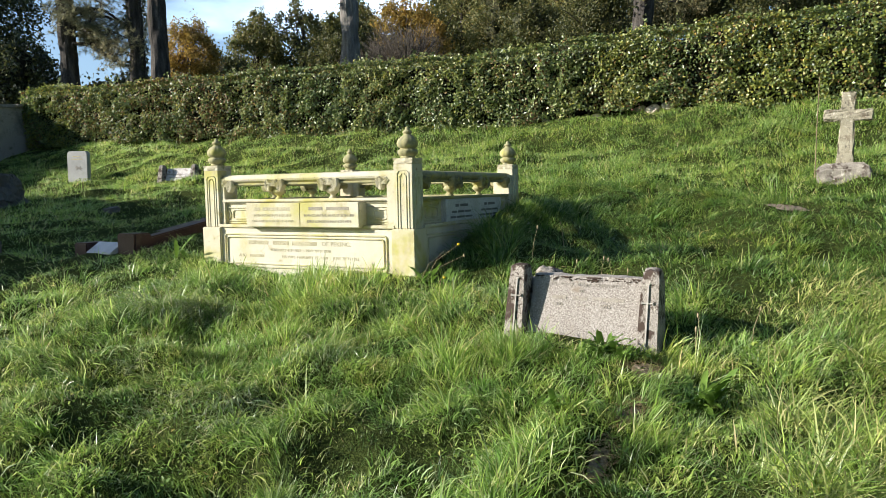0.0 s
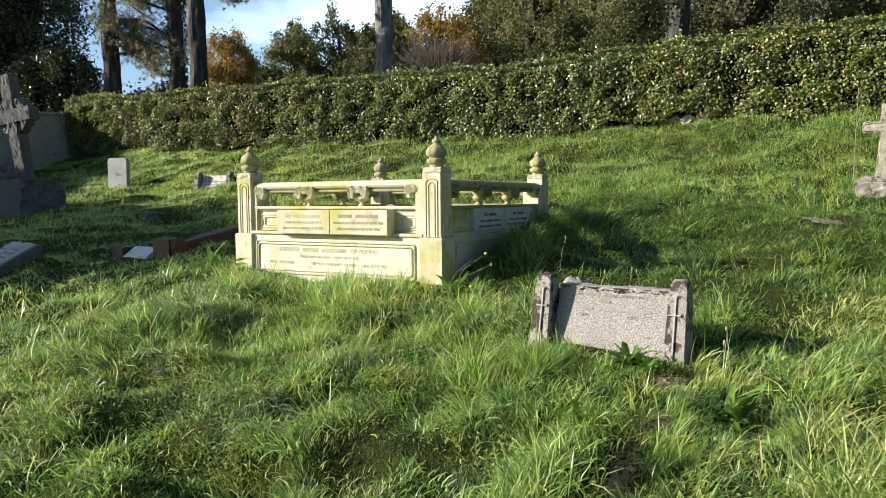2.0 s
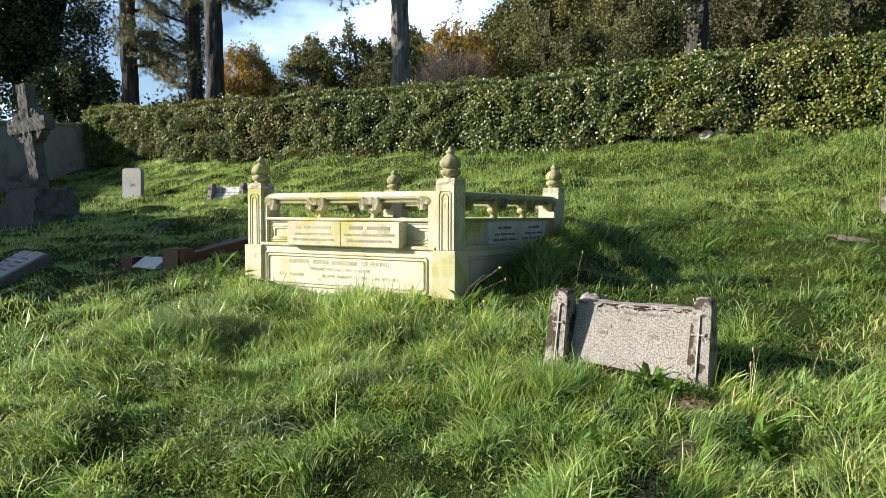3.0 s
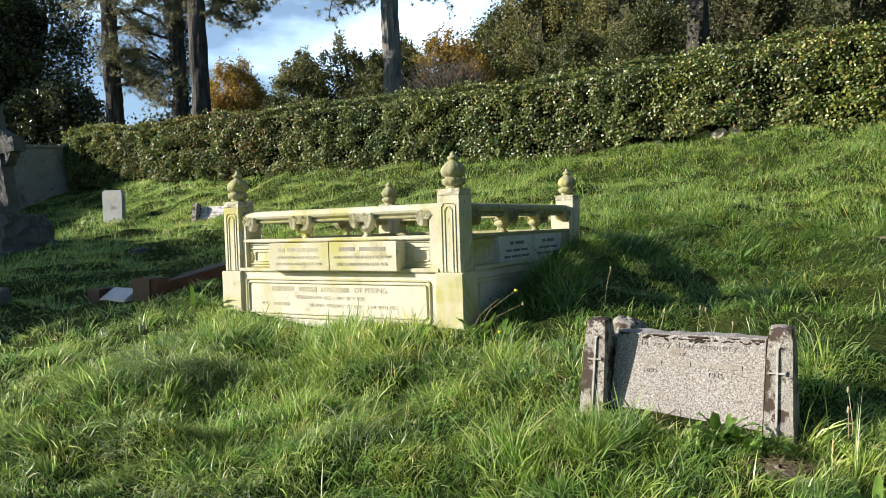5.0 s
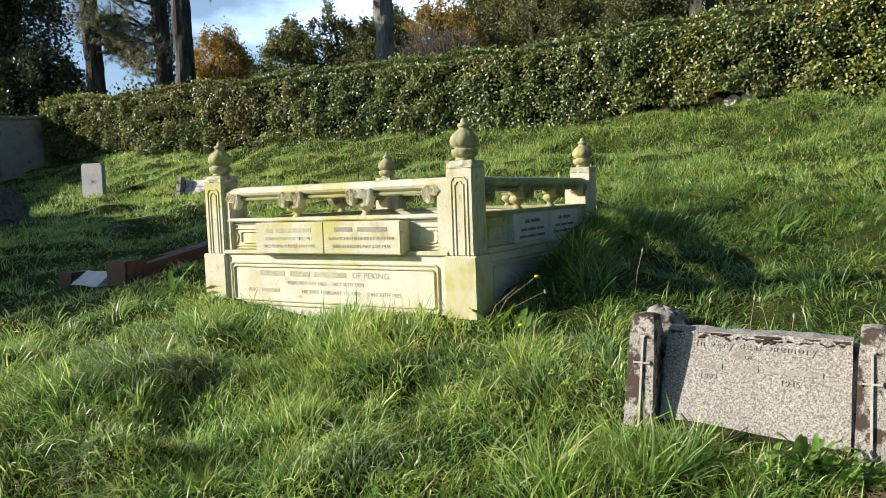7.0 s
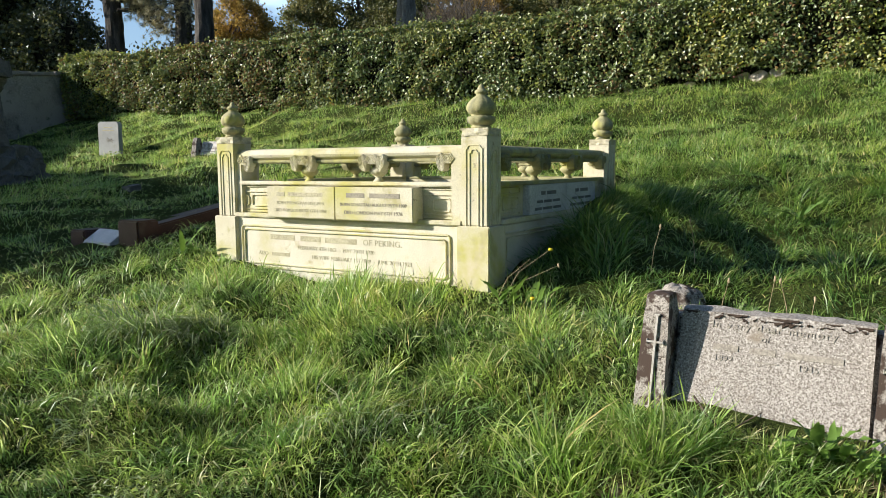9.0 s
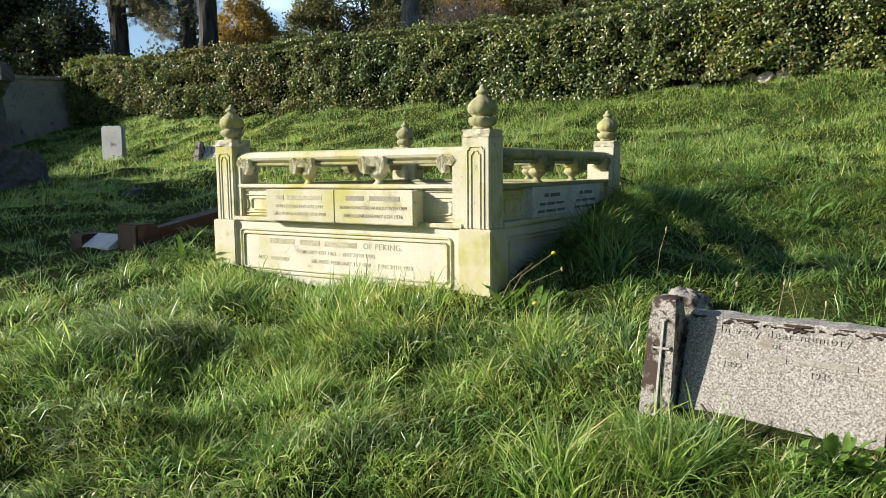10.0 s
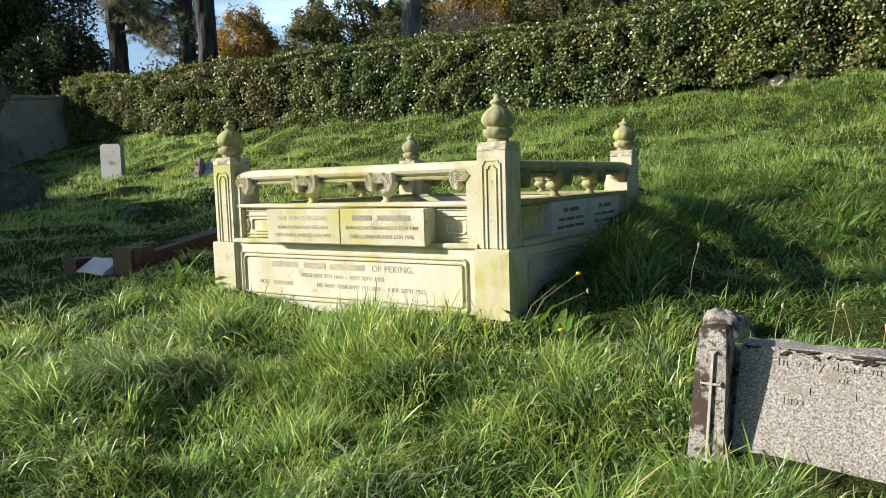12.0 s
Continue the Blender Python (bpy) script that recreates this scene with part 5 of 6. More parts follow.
stone_cross(pose(3.09, 4.42, 0.325, 0, 0, -2) @ Matrix.Scale(0.77, 4), "weathered granite cross on a rough plinth")
sx, sy = 2.80, 4.42
stake = tube(bmesh.new(), [(sx, sy, gz(sx, sy) - 0.1), (sx + 0.01, sy, gz(sx, sy) + 0.6), (sx + 0.025, sy, gz(sx, sy) + 1.16)], [0.0055, 0.005, 0.004], 8)
tagged(part("garden_cane", stake, DRY_CANE), "thin bamboo cane stuck upright in the turf", "cane")


def wheel_cross(m):
    r = root("celtic_cross", m, "dark leaning Celtic cross on a tapered stone base", "cross")
    bm = solid([(-0.56, -0.68, -0.3), (0.56, -0.68, -0.3), (0.56, 0.68, -0.3), (-0.56, 0.68, -0.3), (-0.34, -0.40, 0.66), (0.34, -0.40, 0.66), (0.34, 0.40, 0.66), (-0.34, 0.40, 0.66)],
               [(0, 1, 2, 3), (4, 5, 6, 7), (0, 1, 5, 4), (1, 2, 6, 5), (2, 3, 7, 6), (3, 0, 4, 7)])
    bmesh.ops.bevel(bm, geom=list(bm.edges), offset=0.02, segments=2, affect="EDGES")
    bmesh.ops.subdivide_edges(bm, edges=list(bm.edges), cuts=12, use_grid_fill=True)
    for v in bm.verts:                      # the side is left rough-hewn, the front dressed
        k = 0.10 if v.co.x > 0.30 else 0.012
        v.co += noise.noise_vector(v.co * 7) * k + noise.noise_vector(v.co * 19) * k * 0.4
    part("plinth", bm, DARK_STONE, r, "tapered plinth, one face rough-hewn")
    lean = Matrix.Translation((0, 0, 0.6)) @ Matrix.Rotation(radians(-8.5), 4, "Y")
    bm = box(bmesh.new(), -0.10, 0.10, -0.12, 0.12, 0.0, 2.0, 0)
    bmesh.ops.subdivide_edges(bm, edges=[e for e in bm.edges if abs(e.verts[0].co.z - e.verts[1].co.z) > 1], cuts=34)
    arm = box(bmesh.new(), -0.42, 0.42, -0.12, 0.12, 1.11, 1.36, 0)
    bmesh.ops.subdivide_edges(arm, edges=[e for e in arm.edges if abs(e.verts[0].co.x - e.verts[1].co.x) > 0.5], cuts=16)
    tmp_me = bpy.data.meshes.new("arm")
    arm.to_mesh(tmp_me)
    arm.free()
    bm.from_mesh(tmp_me)
    bpy.data.meshes.remove(tmp_me)
    bmesh.ops.subdivide_edges(bm, edges=[e for e in bm.edges if e.calc_length() > 0.15], cuts=4, use_grid_fill=True)
    for v in bm.verts:                      # carved, weathered relief
        v.co += noise.noise_vector(v.co * 9) * 0.012 + noise.noise_vector(v.co * 30) * 0.017
    bmesh.ops.transform(bm, matrix=lean, verts=bm.verts)
    part("cross", bm, DARK_STONE, r)
    for q in range(4):
        bm = bmesh.new()
        rows = []
        for k in range(9):
            a = radians(q * 90 + 12 + 66 * k / 8)
            rows.append([bm.verts.new((rr * math.cos(a), yy, 1.23 + rr * math.sin(a))) for rr, yy in ((0.21, -0.10), (0.34, -0.10), (0.34, 0.10), (0.21, 0.10))])
        for a, b in zip(rows, rows[1:]):
            for k in range(4):
                bm.faces.new((a[k], a[(k + 1) % 4], b[(k + 1) % 4], b[k]))
        bm.faces.new(rows[0])
        bm.faces.new(rows[-1][::-1])
        bmesh.ops.recalc_face_normals(bm, faces=bm.faces)
        bmesh.ops.transform(bm, matrix=lean, verts=bm.verts)
        part("wheel_arc", roughen(roughen(bm, 0.02, 9, 3), 0.012, 24), DARK_STONE, r)


wheel_cross(pose(-8.80, 1.98, gz(-8.80, 1.98) - 0.05, 0, 0, 16) @ Matrix.Scale(0.87, 4))

# ---- pale round-shouldered headstone ----
hs = root("white_headstone", pose(-9.69, 4.32, gz(-9.69, 4.32) - 0.01, 0, 1.0, 10), "pale stone headstone with cut corners and a carved badge", "headstone")
part("slab", prism([(-0.235, -0.25), (0.235, -0.25), (0.235, 0.56), (0.195, 0.60), (-0.195, 0.60), (-0.235, 0.56)], -0.045, 0.045, 0.008), WHITE_STONE, hs)
bm = bmesh.new()
for ang, ln in ((35, 0.09), (-30, 0.07), (5, 0.10)):
    mt = Matrix.Translation((0.03, -0.047, 0.28)) @ Matrix.Rotation(radians(ang), 4, "Y")
    tmp = bmesh.ops.create_cube(bm, size=1.0, matrix=mt @ Matrix.Diagonal((ln * 1.6, 0.006, 0.016, 1)))
part("carved_badge", bm, KERB_BASE, hs, "grey carved badge")
bars([(-0.13, 0.13, 0.44, 0.02), (-0.10, 0.10, 0.49, 0.02)], -0.0455, LETTER_FAINT, hs)

# ---- red granite kerb grave ----
kg = root("kerb_grave", pose(-3.62, 0.05, -0.37, 0, 0, -2), "dark red granite kerbed grave with a white marble desk tablet", "grave")
part("side_kerb", box(bmesh.new(), 0.26, 0.40, 0.22, 2.15, -0.15, 0.20, 0.012, pose(0, 0, 0, 9.5, 0, 0)), RED_GRANITE, kg)
part("side_kerb", box(bmesh.new(), -0.40, -0.26, 0.22, 2.15, -0.15, 0.09, 0.012, pose(0, 0, 0, 9.5, 0, 0)), RED_GRANITE, kg)
part("end_kerb", box(bmesh.new(), -0.40, 0.40, 2.12, 2.27, 0.1, 0.52, 0.012), RED_GRANITE, kg)
part("corner_block", box(bmesh.new(), -0.43, -0.22, -0.02, 0.24, -0.1, 0.19, 0.014), RED_GRANITE, kg)
part("corner_block", box(bmesh.new(), 0.17, 0.44, 0.04, 0.24, -0.1, 0.29, 0.014), RED_GRANITE, kg)
part("front_kerb", box(bmesh.new(), -0.23, 0.18, -0.05, 0.06, -0.1, 0.085, 0.010), RED_GRANITE, kg)
bm = solid([(-0.215, -0.04, 0.06), (0.165, -0.04, 0.06), (0.165, 0.2, 0.03), (-0.215, 0.2, 0.03), (-0.215, -0.035, 0.10), (0.165, -0.035, 0.10), (0.165, 0.12, 0.20), (-0.215, 0.12, 0.20)],
           [(0, 1, 2, 3), (4, 5, 6, 7), (0, 1, 5, 4), (1, 2, 6, 5), (2, 3, 7, 6), (3, 0, 4, 7)])
bmesh.ops.bevel(bm, geom=list(bm.edges), offset=0.006, segments=2, affect="EDGES")
part("desk_tablet", bm, WHITE_MARBLE, kg, "sunlit white marble desk tablet")
part("grave_bed", roughen(box(bmesh.new(), -0.26, 0.26, 0.2, 2.13, -0.12, 0.10, 0, pose(0, 0, 0, 9.5, 0, 0)), 0.02, 5, 6), BARE, kg, "bare brown earth inside the kerb")
part("footing", box(bmesh.new(), -0.46, 0.47, -0.06, 0.0, -0.12, -0.02, 0.01), KERB_BASE, kg)

# ---- open-book stone ----
bk = root("book_headstone", pose(-5.08, -0.48, gz(-5.08, -0.48) - 0.02, 0, 0, -10), "weathered grey open-book headstone lying on a sloping block", "headstone")
bm = solid([(-0.36, -0.30, -0.15), (0.36, -0.30, -0.15), (0.36, 0.24, -0.15), (-0.36, 0.24, -0.15), (-0.36, -0.30, -0.04), (0.36, -0.30, -0.04), (0.36, 0.24, 0.25), (-0.36, 0.24, 0.25)],
           [(0, 1, 2, 3), (4, 5, 6, 7), (0, 1, 5, 4), (1, 2, 6, 5), (2, 3, 7, 6), (3, 0, 4, 7)])
bmesh.ops.bevel(bm, geom=list(bm.edges), offset=0.012, segments=2, affect="EDGES")
part("block", roughen(bm, 0.008, 8, 2), DARK_STONE, bk)
tiltm = Matrix.Translation((0, -0.30, -0.036)) @ Matrix.Rotation(math.atan2(0.29, 0.54), 4, "X")
for s in (-1, 1):
    sect = [(s * 0.006, 0.0), (s * 0.006, 0.010), (s * 0.06, 0.034), (s * 0.18, 0.040), (s * 0.33, 0.022), (s * 0.33, 0.0)]
    bm = prism(sect, 0.01, 0.56, 0.003)
    bmesh.ops.transform(bm, matrix=tiltm, verts=bm.verts)
    pg = part("page", bm, WHITE_STONE, bk)
    b2 = bmesh.new()
    for k in range(5):
        box(b2, s * 0.17 - 0.09, s * 0.17 + 0.09, 0.10 + k * 0.075, 0.118 + k * 0.075, 0.040, 0.0425, 0)
    bmesh.ops.transform(b2, matrix=tiltm, verts=b2.verts)
    tagged(part("inscription", b2, DARK_STONE, pg), kind="stuff")

# ---- low stones half lost in the turf ----
for x, y, s, up, lab in ((-5.9, 2.0, 0.11, 0.0, "grey flat stone sunk in shaded turf"), (0.30, 8.30, 0.10, 0.10, "pale pinkish broken stone under the hedge"), (0.54, 8.34, 0.085, 0.14, "pale pinkish broken stone under the hedge"), (0.08, 8.36, 0.08, 0.04, "pale stone at the foot of the hedge"),
                         (-1.6, 8.12, 0.07, 0.02, "pale stone at the foot of the hedge"), (-1.42, 8.15, 0.055, 0.02, "pale stone at the foot of the hedge"), (-3.3, 7.9, 0.06, 0.02, "pale stone at the foot of the hedge"), (-0.7, 8.26, 0.06, 0.06, "pale stone at the foot of the hedge"), (2.07, 8.62, 0.07, 0.03, "pale stone at the foot of the hedge")):
    q = random.Random(int(x * 100))
    outline = [(s * 1.5 * math.cos(a) * q.uniform(0.6, 1.15), s * 1.1 * math.sin(a) * q.uniform(0.5, 1.15)) for a in (0.2, 1.1, 1.9, 2.9, 3.7, 4.6, 5.5)]
    bm = prism(outline, -s * 0.5, s * 0.5, s * 0.10)
    bmesh.ops.transform(bm, matrix=pose(x, y, gz(x, y) + up * 0.6, -20 if y > 7 else -80, 0, 12 + 20 * q.uniform(-1, 1)), verts=bm.verts)
    tagged(part("stone", roughen(bm, s * 0.12, 12, 3), DARK_STONE if y < 7 else PINKISH_STONE, None), lab, "stone")
pf = root("pink_flowers", pose(-0.15, 8.22, gz(-0.15, 8.22)), "small pink flowers at the foot of the hedge", "flowers")
P = np.array([0, 0, 0.16]) + rng.normal(size=(90, 3)) * np.array([0.14, 0.06, 0.05])
v, tr = leaf_arrays(P, rng.uniform(0.02, 0.035, 90), long=1.0)
tagged(mesh_of("petals", v, tr, PINK, pf), kind="stuff")


# ---- bare earth ----
def earth_patch(x, y, rx, ry, ang, lab):
    bm = bmesh.new()
    ca, sa = math.cos(radians(ang)), math.sin(radians(ang))
    rings = []
    for r in np.linspace(0.0, 1.0, 8):
        ring = []
        for k in range(28):
            a = 2 * math.pi * k / 28
            rr = r * (1 + 0.35 * noise.noise(Vector((math.cos(a) * 1.5 + x, math.sin(a) * 1.5 + y, 0.5))))
            lx, ly = rx * rr * math.cos(a), ry * rr * math.sin(a)
            px, py = x + ca * lx - sa * ly, y + sa * lx + ca * ly
            ring.append(bm.verts.new((px, py, gz(px, py) + 0.010 - 0.045 * r ** 3 + 0.006 * noise.noise(Vector((px * 22, py * 22, 0))))))
        rings.append(ring)
    for a, b in zip(rings[1:], rings[2:]):
        for k in range(28):
            bm.faces.new((a[k], a[(k + 1) % 28], b[(k + 1) % 28], b[k]))
    bm.faces.new(rings[1])
    bmesh.ops.delete(bm, geom=rings[0], context="VERTS")
    tagged(part("bare_earth", bm, BARE, None, "", True), lab, "earth", kind="structure")


EARTH = [(1.95, -1.14, 0.12, 0.11, 0), (1.97, -1.58, 0.06, 0.17, -4), (1.95, -2.05, 0.055, 0.20, 4), (1.13, -1.40, 0.04, 0.16, -20), (2.56, 2.95, 0.32, 0.30, 10)]
for e in EARTH:
    earth_patch(*e, "worn patch of bare brown earth in the grass")


# ---- grass ----
SILVERY = [(-1.42, -1.10, 0.15, 520), (-1.30, -0.90, 0.14, 420), (-0.37, -2.15, 0.13, 420), (0.12, -2.10, 0.12, 360), (0.12, -1.40, 0.10, 260), (-0.85, -1.80, 0.10, 240)]


def free_of_things(x, y):
    ok = ~((x > -W - 0.02) & (x < 0.02) & (y > -0.02) & (y < D + 0.02))
    ok &= ~((x > 1.03) & (x < 1.98) & (y > -0.91) & (y < -0.50))
    ok &= ~((x > -4.07) & (x < -3.19) & (y > -0.06) & (y < 0.32))
    ok &= ~((x > -5.44) & (x < -4.70) & (y > -0.78) & (y < -0.20))
    ok &= ~((x > -4.05) & (x < -3.18) & (y > 0.2) & (y < 2.3) & (rng.uniform(0, 1, len(x)) > 0.06))
    ok &= ~((np.abs(x + 9.69) < 0.26) & (np.abs(y - 4.32) < 0.07))
    ok &= ~((np.abs(x + 7.25) < 0.42) & (y > 4.22) & (y < 4.55))
    ok &= ~((np.abs(x - 3.09) < 0.27) & (np.abs(y - 4.42) < 0.13))
    ok &= ~((np.abs(x + 8.80) < 0.45) & (np.abs(y - 1.98) < 0.5))
    for ex, ey, rx, ry, an in EARTH:
        ca, sa = math.cos(radians(an)), math.sin(radians(an))
        lx, ly = ca * (x - ex) + sa * (y - ey), -sa * (x - ex) + ca * (y - ey)
        d = (lx / rx) ** 2 + (ly / ry) ** 2
        ok &= rng.uniform(0, 1, len(x)) < np.clip((d - 0.45) / 1.2, 0.05, 1)
    ok &= y < hedge_front(x) + 0.36
    return ok


def grass_patch(name, x0, x1, y0, y1, blades_n, clump_n, length, width, fine, label, lean=(0.3, 2.5), mat=None, close=0.5):
    """Tussocks of bending blades; each tussock has its own height and the whole its drift."""
    nx = max(1, round(math.sqrt(clump_n * (x1 - x0) / (y1 - y0))))
    ny = max(1, round(clump_n / nx))
    clump_n = nx * ny
    gx, gy = np.meshgrid(np.arange(nx), np.arange(ny))
    cx = x0 + (gx.ravel() + rng.uniform(-0.2, 1.2, clump_n)) * (x1 - x0) / nx
    cy = y0 + (gy.ravel() + rng.uniform(-0.2, 1.2, clump_n)) * (y1 - y0) / ny
    ch = np.exp(rng.normal(-0.12, 0.32, clump_n)) * (0.55 + 0.95 * vnoise(cx, cy, 2.4, 31)) * (0.85 + 0.3 * vnoise(cx, cy, 0.7, 37))
    cs = rng.uniform(0.5, 1.3, clump_n)
    k = rng.integers(0, clump_n, blades_n)
    spread = math.sqrt((x1 - x0) * (y1 - y0) / clump_n) * close
    off = rng.normal(size=(blades_n, 2)) * (spread * cs[k])[:, None]
    x, y = cx[k] + off[:, 0], cy[k] + off[:, 1]
    ok = free_of_things(x, y) & (x > x0 - 0.3) & (x < x1 + 0.3) & (y > y0 - 0.3) & (y < y1 + 0.3)
    x, y, k, off = x[ok], y[ok], k[ok], off[ok]
    n = len(x)
    drift = 2 * math.pi * vnoise(x, y, 0.8, 33) * 1.3
    th0 = 0.85 if fine == 2 else 1.0
    az = np.arctan2(off[:, 1] * 0.9 + 0.05 * np.sin(drift), off[:, 0] * 0.9 + 0.05 * np.cos(drift) + 0.015) + rng.normal(0, 0.8, n)
    L = length * ch[k] * rng.uniform(0.4, 1.3, n)
    Wd = width * rng.uniform(0.5, 1.3, n)
    th = rng.uniform(0.05, th0, n)
    bend = rng.uniform(lean[0], lean[1], n) * (0.6 + 0.7 * vnoise(x, y, 1.6, 35))
    z = ground_z(x, y) - 0.015
    d = np.stack([np.cos(az), np.sin(az), np.zeros(n)], 1)
    tw = az + rng.normal(0, 0.6, n)
    s = np.stack([-np.sin(tw), np.cos(tw), rng.normal(0, 0.3, n)], 1)
    ts = ([0.0, 1.0], [0.0, 0.55, 1.0], [0.0, 0.38, 0.72, 1.0])[int(fine)]
    ws = ([1.0, 0.0], [0.85, 0.85, 0.0], [0.75, 1.0, 0.62, 0.0])[int(fine)]
    cols = []
    c, last = np.stack([x, y, z], 1), 0.0
    for t, w in zip(ts, ws):
        a = th + bend * (t + last) / 2
        step = (L * (t - last))[:, None]
        c = c + d * np.sin(a)[:, None] * step + np.array([0, 0, 1.0]) * np.cos(a)[:, None] * step
        last = t
        if w:
            cols += [c - s * (Wd * w / 2)[:, None], c + s * (Wd * w / 2)[:, None]]
        else:
            cols.append(c)
    m = len(cols)
    v = np.stack(cols, 1).reshape(-1, 3)
    i = np.arange(n)[:, None] * m
    tri = ([(0, 1, 2)], [(0, 1, 3), (0, 3, 2), (2, 3, 4)], [(0, 1, 3), (0, 3, 2), (2, 3, 5), (2, 5, 4), (4, 5, 6)])[int(fine)]
    tris = np.concatenate([i + np.array([t]) for t in tri])
    return tagged(mesh_of(name, v, tris, mat or GRASS), label, "grass", kind="stuff")


grass_patch("grass", -3.0, 3.8, -3.3, 0.3, 100000, 800, 0.115, 0.0062, 2, "long tussocky green grass in low sun", (0.5, 2.8), None, 0.38)
grass_patch("grass", -2.8, 3.7, -3.2, 0.0, 240000, 3000, 0.064, 0.0072, 0, "dense short grass, darkened to deepen the gaps under the tussocks", (0.1, 0.9), SWARD, 0.46)
grass_patch("grass", 0.0, 4.7, 0.0, 4.2, 70000, 560, 0.108, 0.0068, 1, "long green grass on the slope, darkened as if shaded", (0.5, 2.5), SHADED_GRASS, 0.42)
grass_patch("grass", -7.6, 0.0, -1.4, 4.2, 82000, 1000, 0.10, 0.0074, 1, "rough green grass on the slope", (0.5, 2.5), None, 0.42)
grass_patch("grass", -7.6, -2.8, -4.4, -1.4, 14000, 500, 0.15, 0.008, 1, "rough green grass on the lower lawn")
grass_patch("grass", 3.8, 5.6, -4.4, 0.0, 10000, 300, 0.15, 0.008, 1, "rough green grass on the lower lawn")
grass_patch("grass", -15.0, 6.5, 3.8, 8.6, 200000, 3200, 0.092, 0.0115, 0, "short rough green grass on the bank", (0.1, 0.8), None, 0.52)
grass_patch("grass", -16.5, -7.0, -7.5, 4.0, 60000, 2000, 0.13, 0.013, 0, "rough green grass on the lower lawn", (0.1, 0.8))
grass_patch("grass", -3.0, 6.2, 3.0, 7.9, 46000, 800, 0.105, 0.0070, 1, "uneven tussocks of green grass on the bank, darkened as if shaded", (0.4, 2.3), SHADED_GRASS, 0.42)


def leaf_mat(x0, x1, y0, y1, n, size, lift, label):
    """Small broad leaves of creeping weeds among the grass."""
    x, y = rng.uniform(x0, x1, n), rng.uniform(y0, y1, n)
    ok = free_of_things(x, y) & (rng.uniform(0, 1, n) < np.clip(2.6 * vnoise(x, y, 1.5, 41) - 0.6, 0.05, 1))
    x, y = x[ok], y[ok]
    z = ground_z(x, y) + lift * (0.3 + vnoise(x, y, 3.0, 42)) * rng.uniform(0.3, 1.0, len(x))
    v, t = leaf_arrays(np.stack([x, y, z], 1), rng.uniform(0.6, 1.3, len(x)) * size, np.array([-0.35, -0.3, 0.8]), 0.55, 1.4)
    return tagged(mesh_of("low_weeds", v, t, BANK_LEAF), label, "weeds", kind="stuff")


leaf_mat(-12.0, 6.0, 3.9, 8.3, 40000, 0.022, 0.07, "low broad-leaved weeds covering the grassy bank")
leaf_mat(-2.6, 3.4, -3.2, -0.2, 9000, 0.015, 0.07, "small clover and weed leaves among the grass")
# taller tufts against the stones
for x0, x1, y0, y1, nb, nc, ln in ((-2.2, 0.0, -0.20, -0.05, 2400, 50, 0.11), (-1.1, -0.45, -0.42, -0.15, 1300, 14, 0.16), (1.08, 1.95, -1.08, -0.90, 4200, 44, 0.10), (1.06, 1.40, -1.04, -0.92, 1500, 12, 0.13), (2.0, 2.3, -1.0, -0.5, 600, 12, 0.18),
                                   (1.1, 2.1, -0.35, 0.1, 1200, 24, 0.18), (-0.9, 0.1, -1.7, -1.0, 2000, 18, 0.115), (0.9, 1.3, -1.45, -1.1, 1000, 12, 0.19)):
    grass_patch("grass_tuft", x0, x1, y0, y1, nb, nc, ln, 0.0058, 2, "long tuft of grass against the stone", (0.2, 1.5))
grass_patch("grass_tuft", 0.05, 0.55, 0.35, 2.6, 8000, 110, 0.13, 0.0062, 2, "rank grass heaped against the tomb's side, darkened as if shaded", (0.2, 1.6), SHADED_GRASS)
grass_patch("grass_tuft", 0.04, 0.30, 0.72, 1.30, 3200, 34, 0.20, 0.0062, 2, "tall clump of grass against the tomb's side, darkened as if shaded", (0.4, 1.9), SHADED_GRASS)
grass_patch("grass_tuft", 0.04, 0.34, 1.25, 2.20, 3000, 40, 0.15, 0.0062, 2, "tall clump of grass against the tomb's side, darkened as if shaded", (0.4, 1.9), SHADED_GRASS)


for x0, x1, y0, y1, nb, nc, ln in ((2.6, 3.7, -2.7, -1.0, 7000, 60, 0.19), (2.5, 3.8, -0.9, 0.6, 5000, 50, 0.17), (-1.5, 0.2, -2.2, -1.1, 3000, 30, 0.13), (1.05, 1.40, -1.12, -0.95, 700, 8, 0.13)):
    grass_patch("grass_tuft", x0, x1, y0, y1, nb, nc, ln, 0.0055, 2, "drooping tufts of pale, half-dry grass", (0.6, 2.2), PALE_GRASS)


def thatch(x, y, rx, ry, ang, n):
    """Dead flattened blades on worn earth."""
    r, a = np.sqrt(rng.uniform(0, 1.3, n)), rng.uniform(0, 6.283, n)
    lx, ly = rx * r * np.cos(a), ry * r * np.sin(a)
    ca, sa = math.cos(radians(ang)), math.sin(radians(ang))
    px, py = x + ca * lx - sa * ly, y + sa * lx + ca * ly
    az, ln = rng.uniform(0, 6.283, n), rng.uniform(0.03, 0.10, n)
    d = np.stack([np.cos(az), np.sin(az), rng.uniform(-0.05, 0.08, n)], 1) * ln[:, None]
    w = np.stack([-np.sin(az), np.cos(az), 0 * az], 1) * 0.0018
    b = np.stack([px, py, ground_z(px, py) + rng.uniform(0.008, 0.018, n)], 1)
    v = np.stack([b - w, b + w, b + d], 1).reshape(-1, 3)
    tagged(mesh_of("dead_thatch", v, np.arange(n * 3).reshape(-1, 3), STRAW), "dead straw-coloured grass on worn earth", "grass", kind="stuff")


for ex, ey, erx, ery, ean in EARTH:
    thatch(ex, ey, erx, ery, ean, 300)


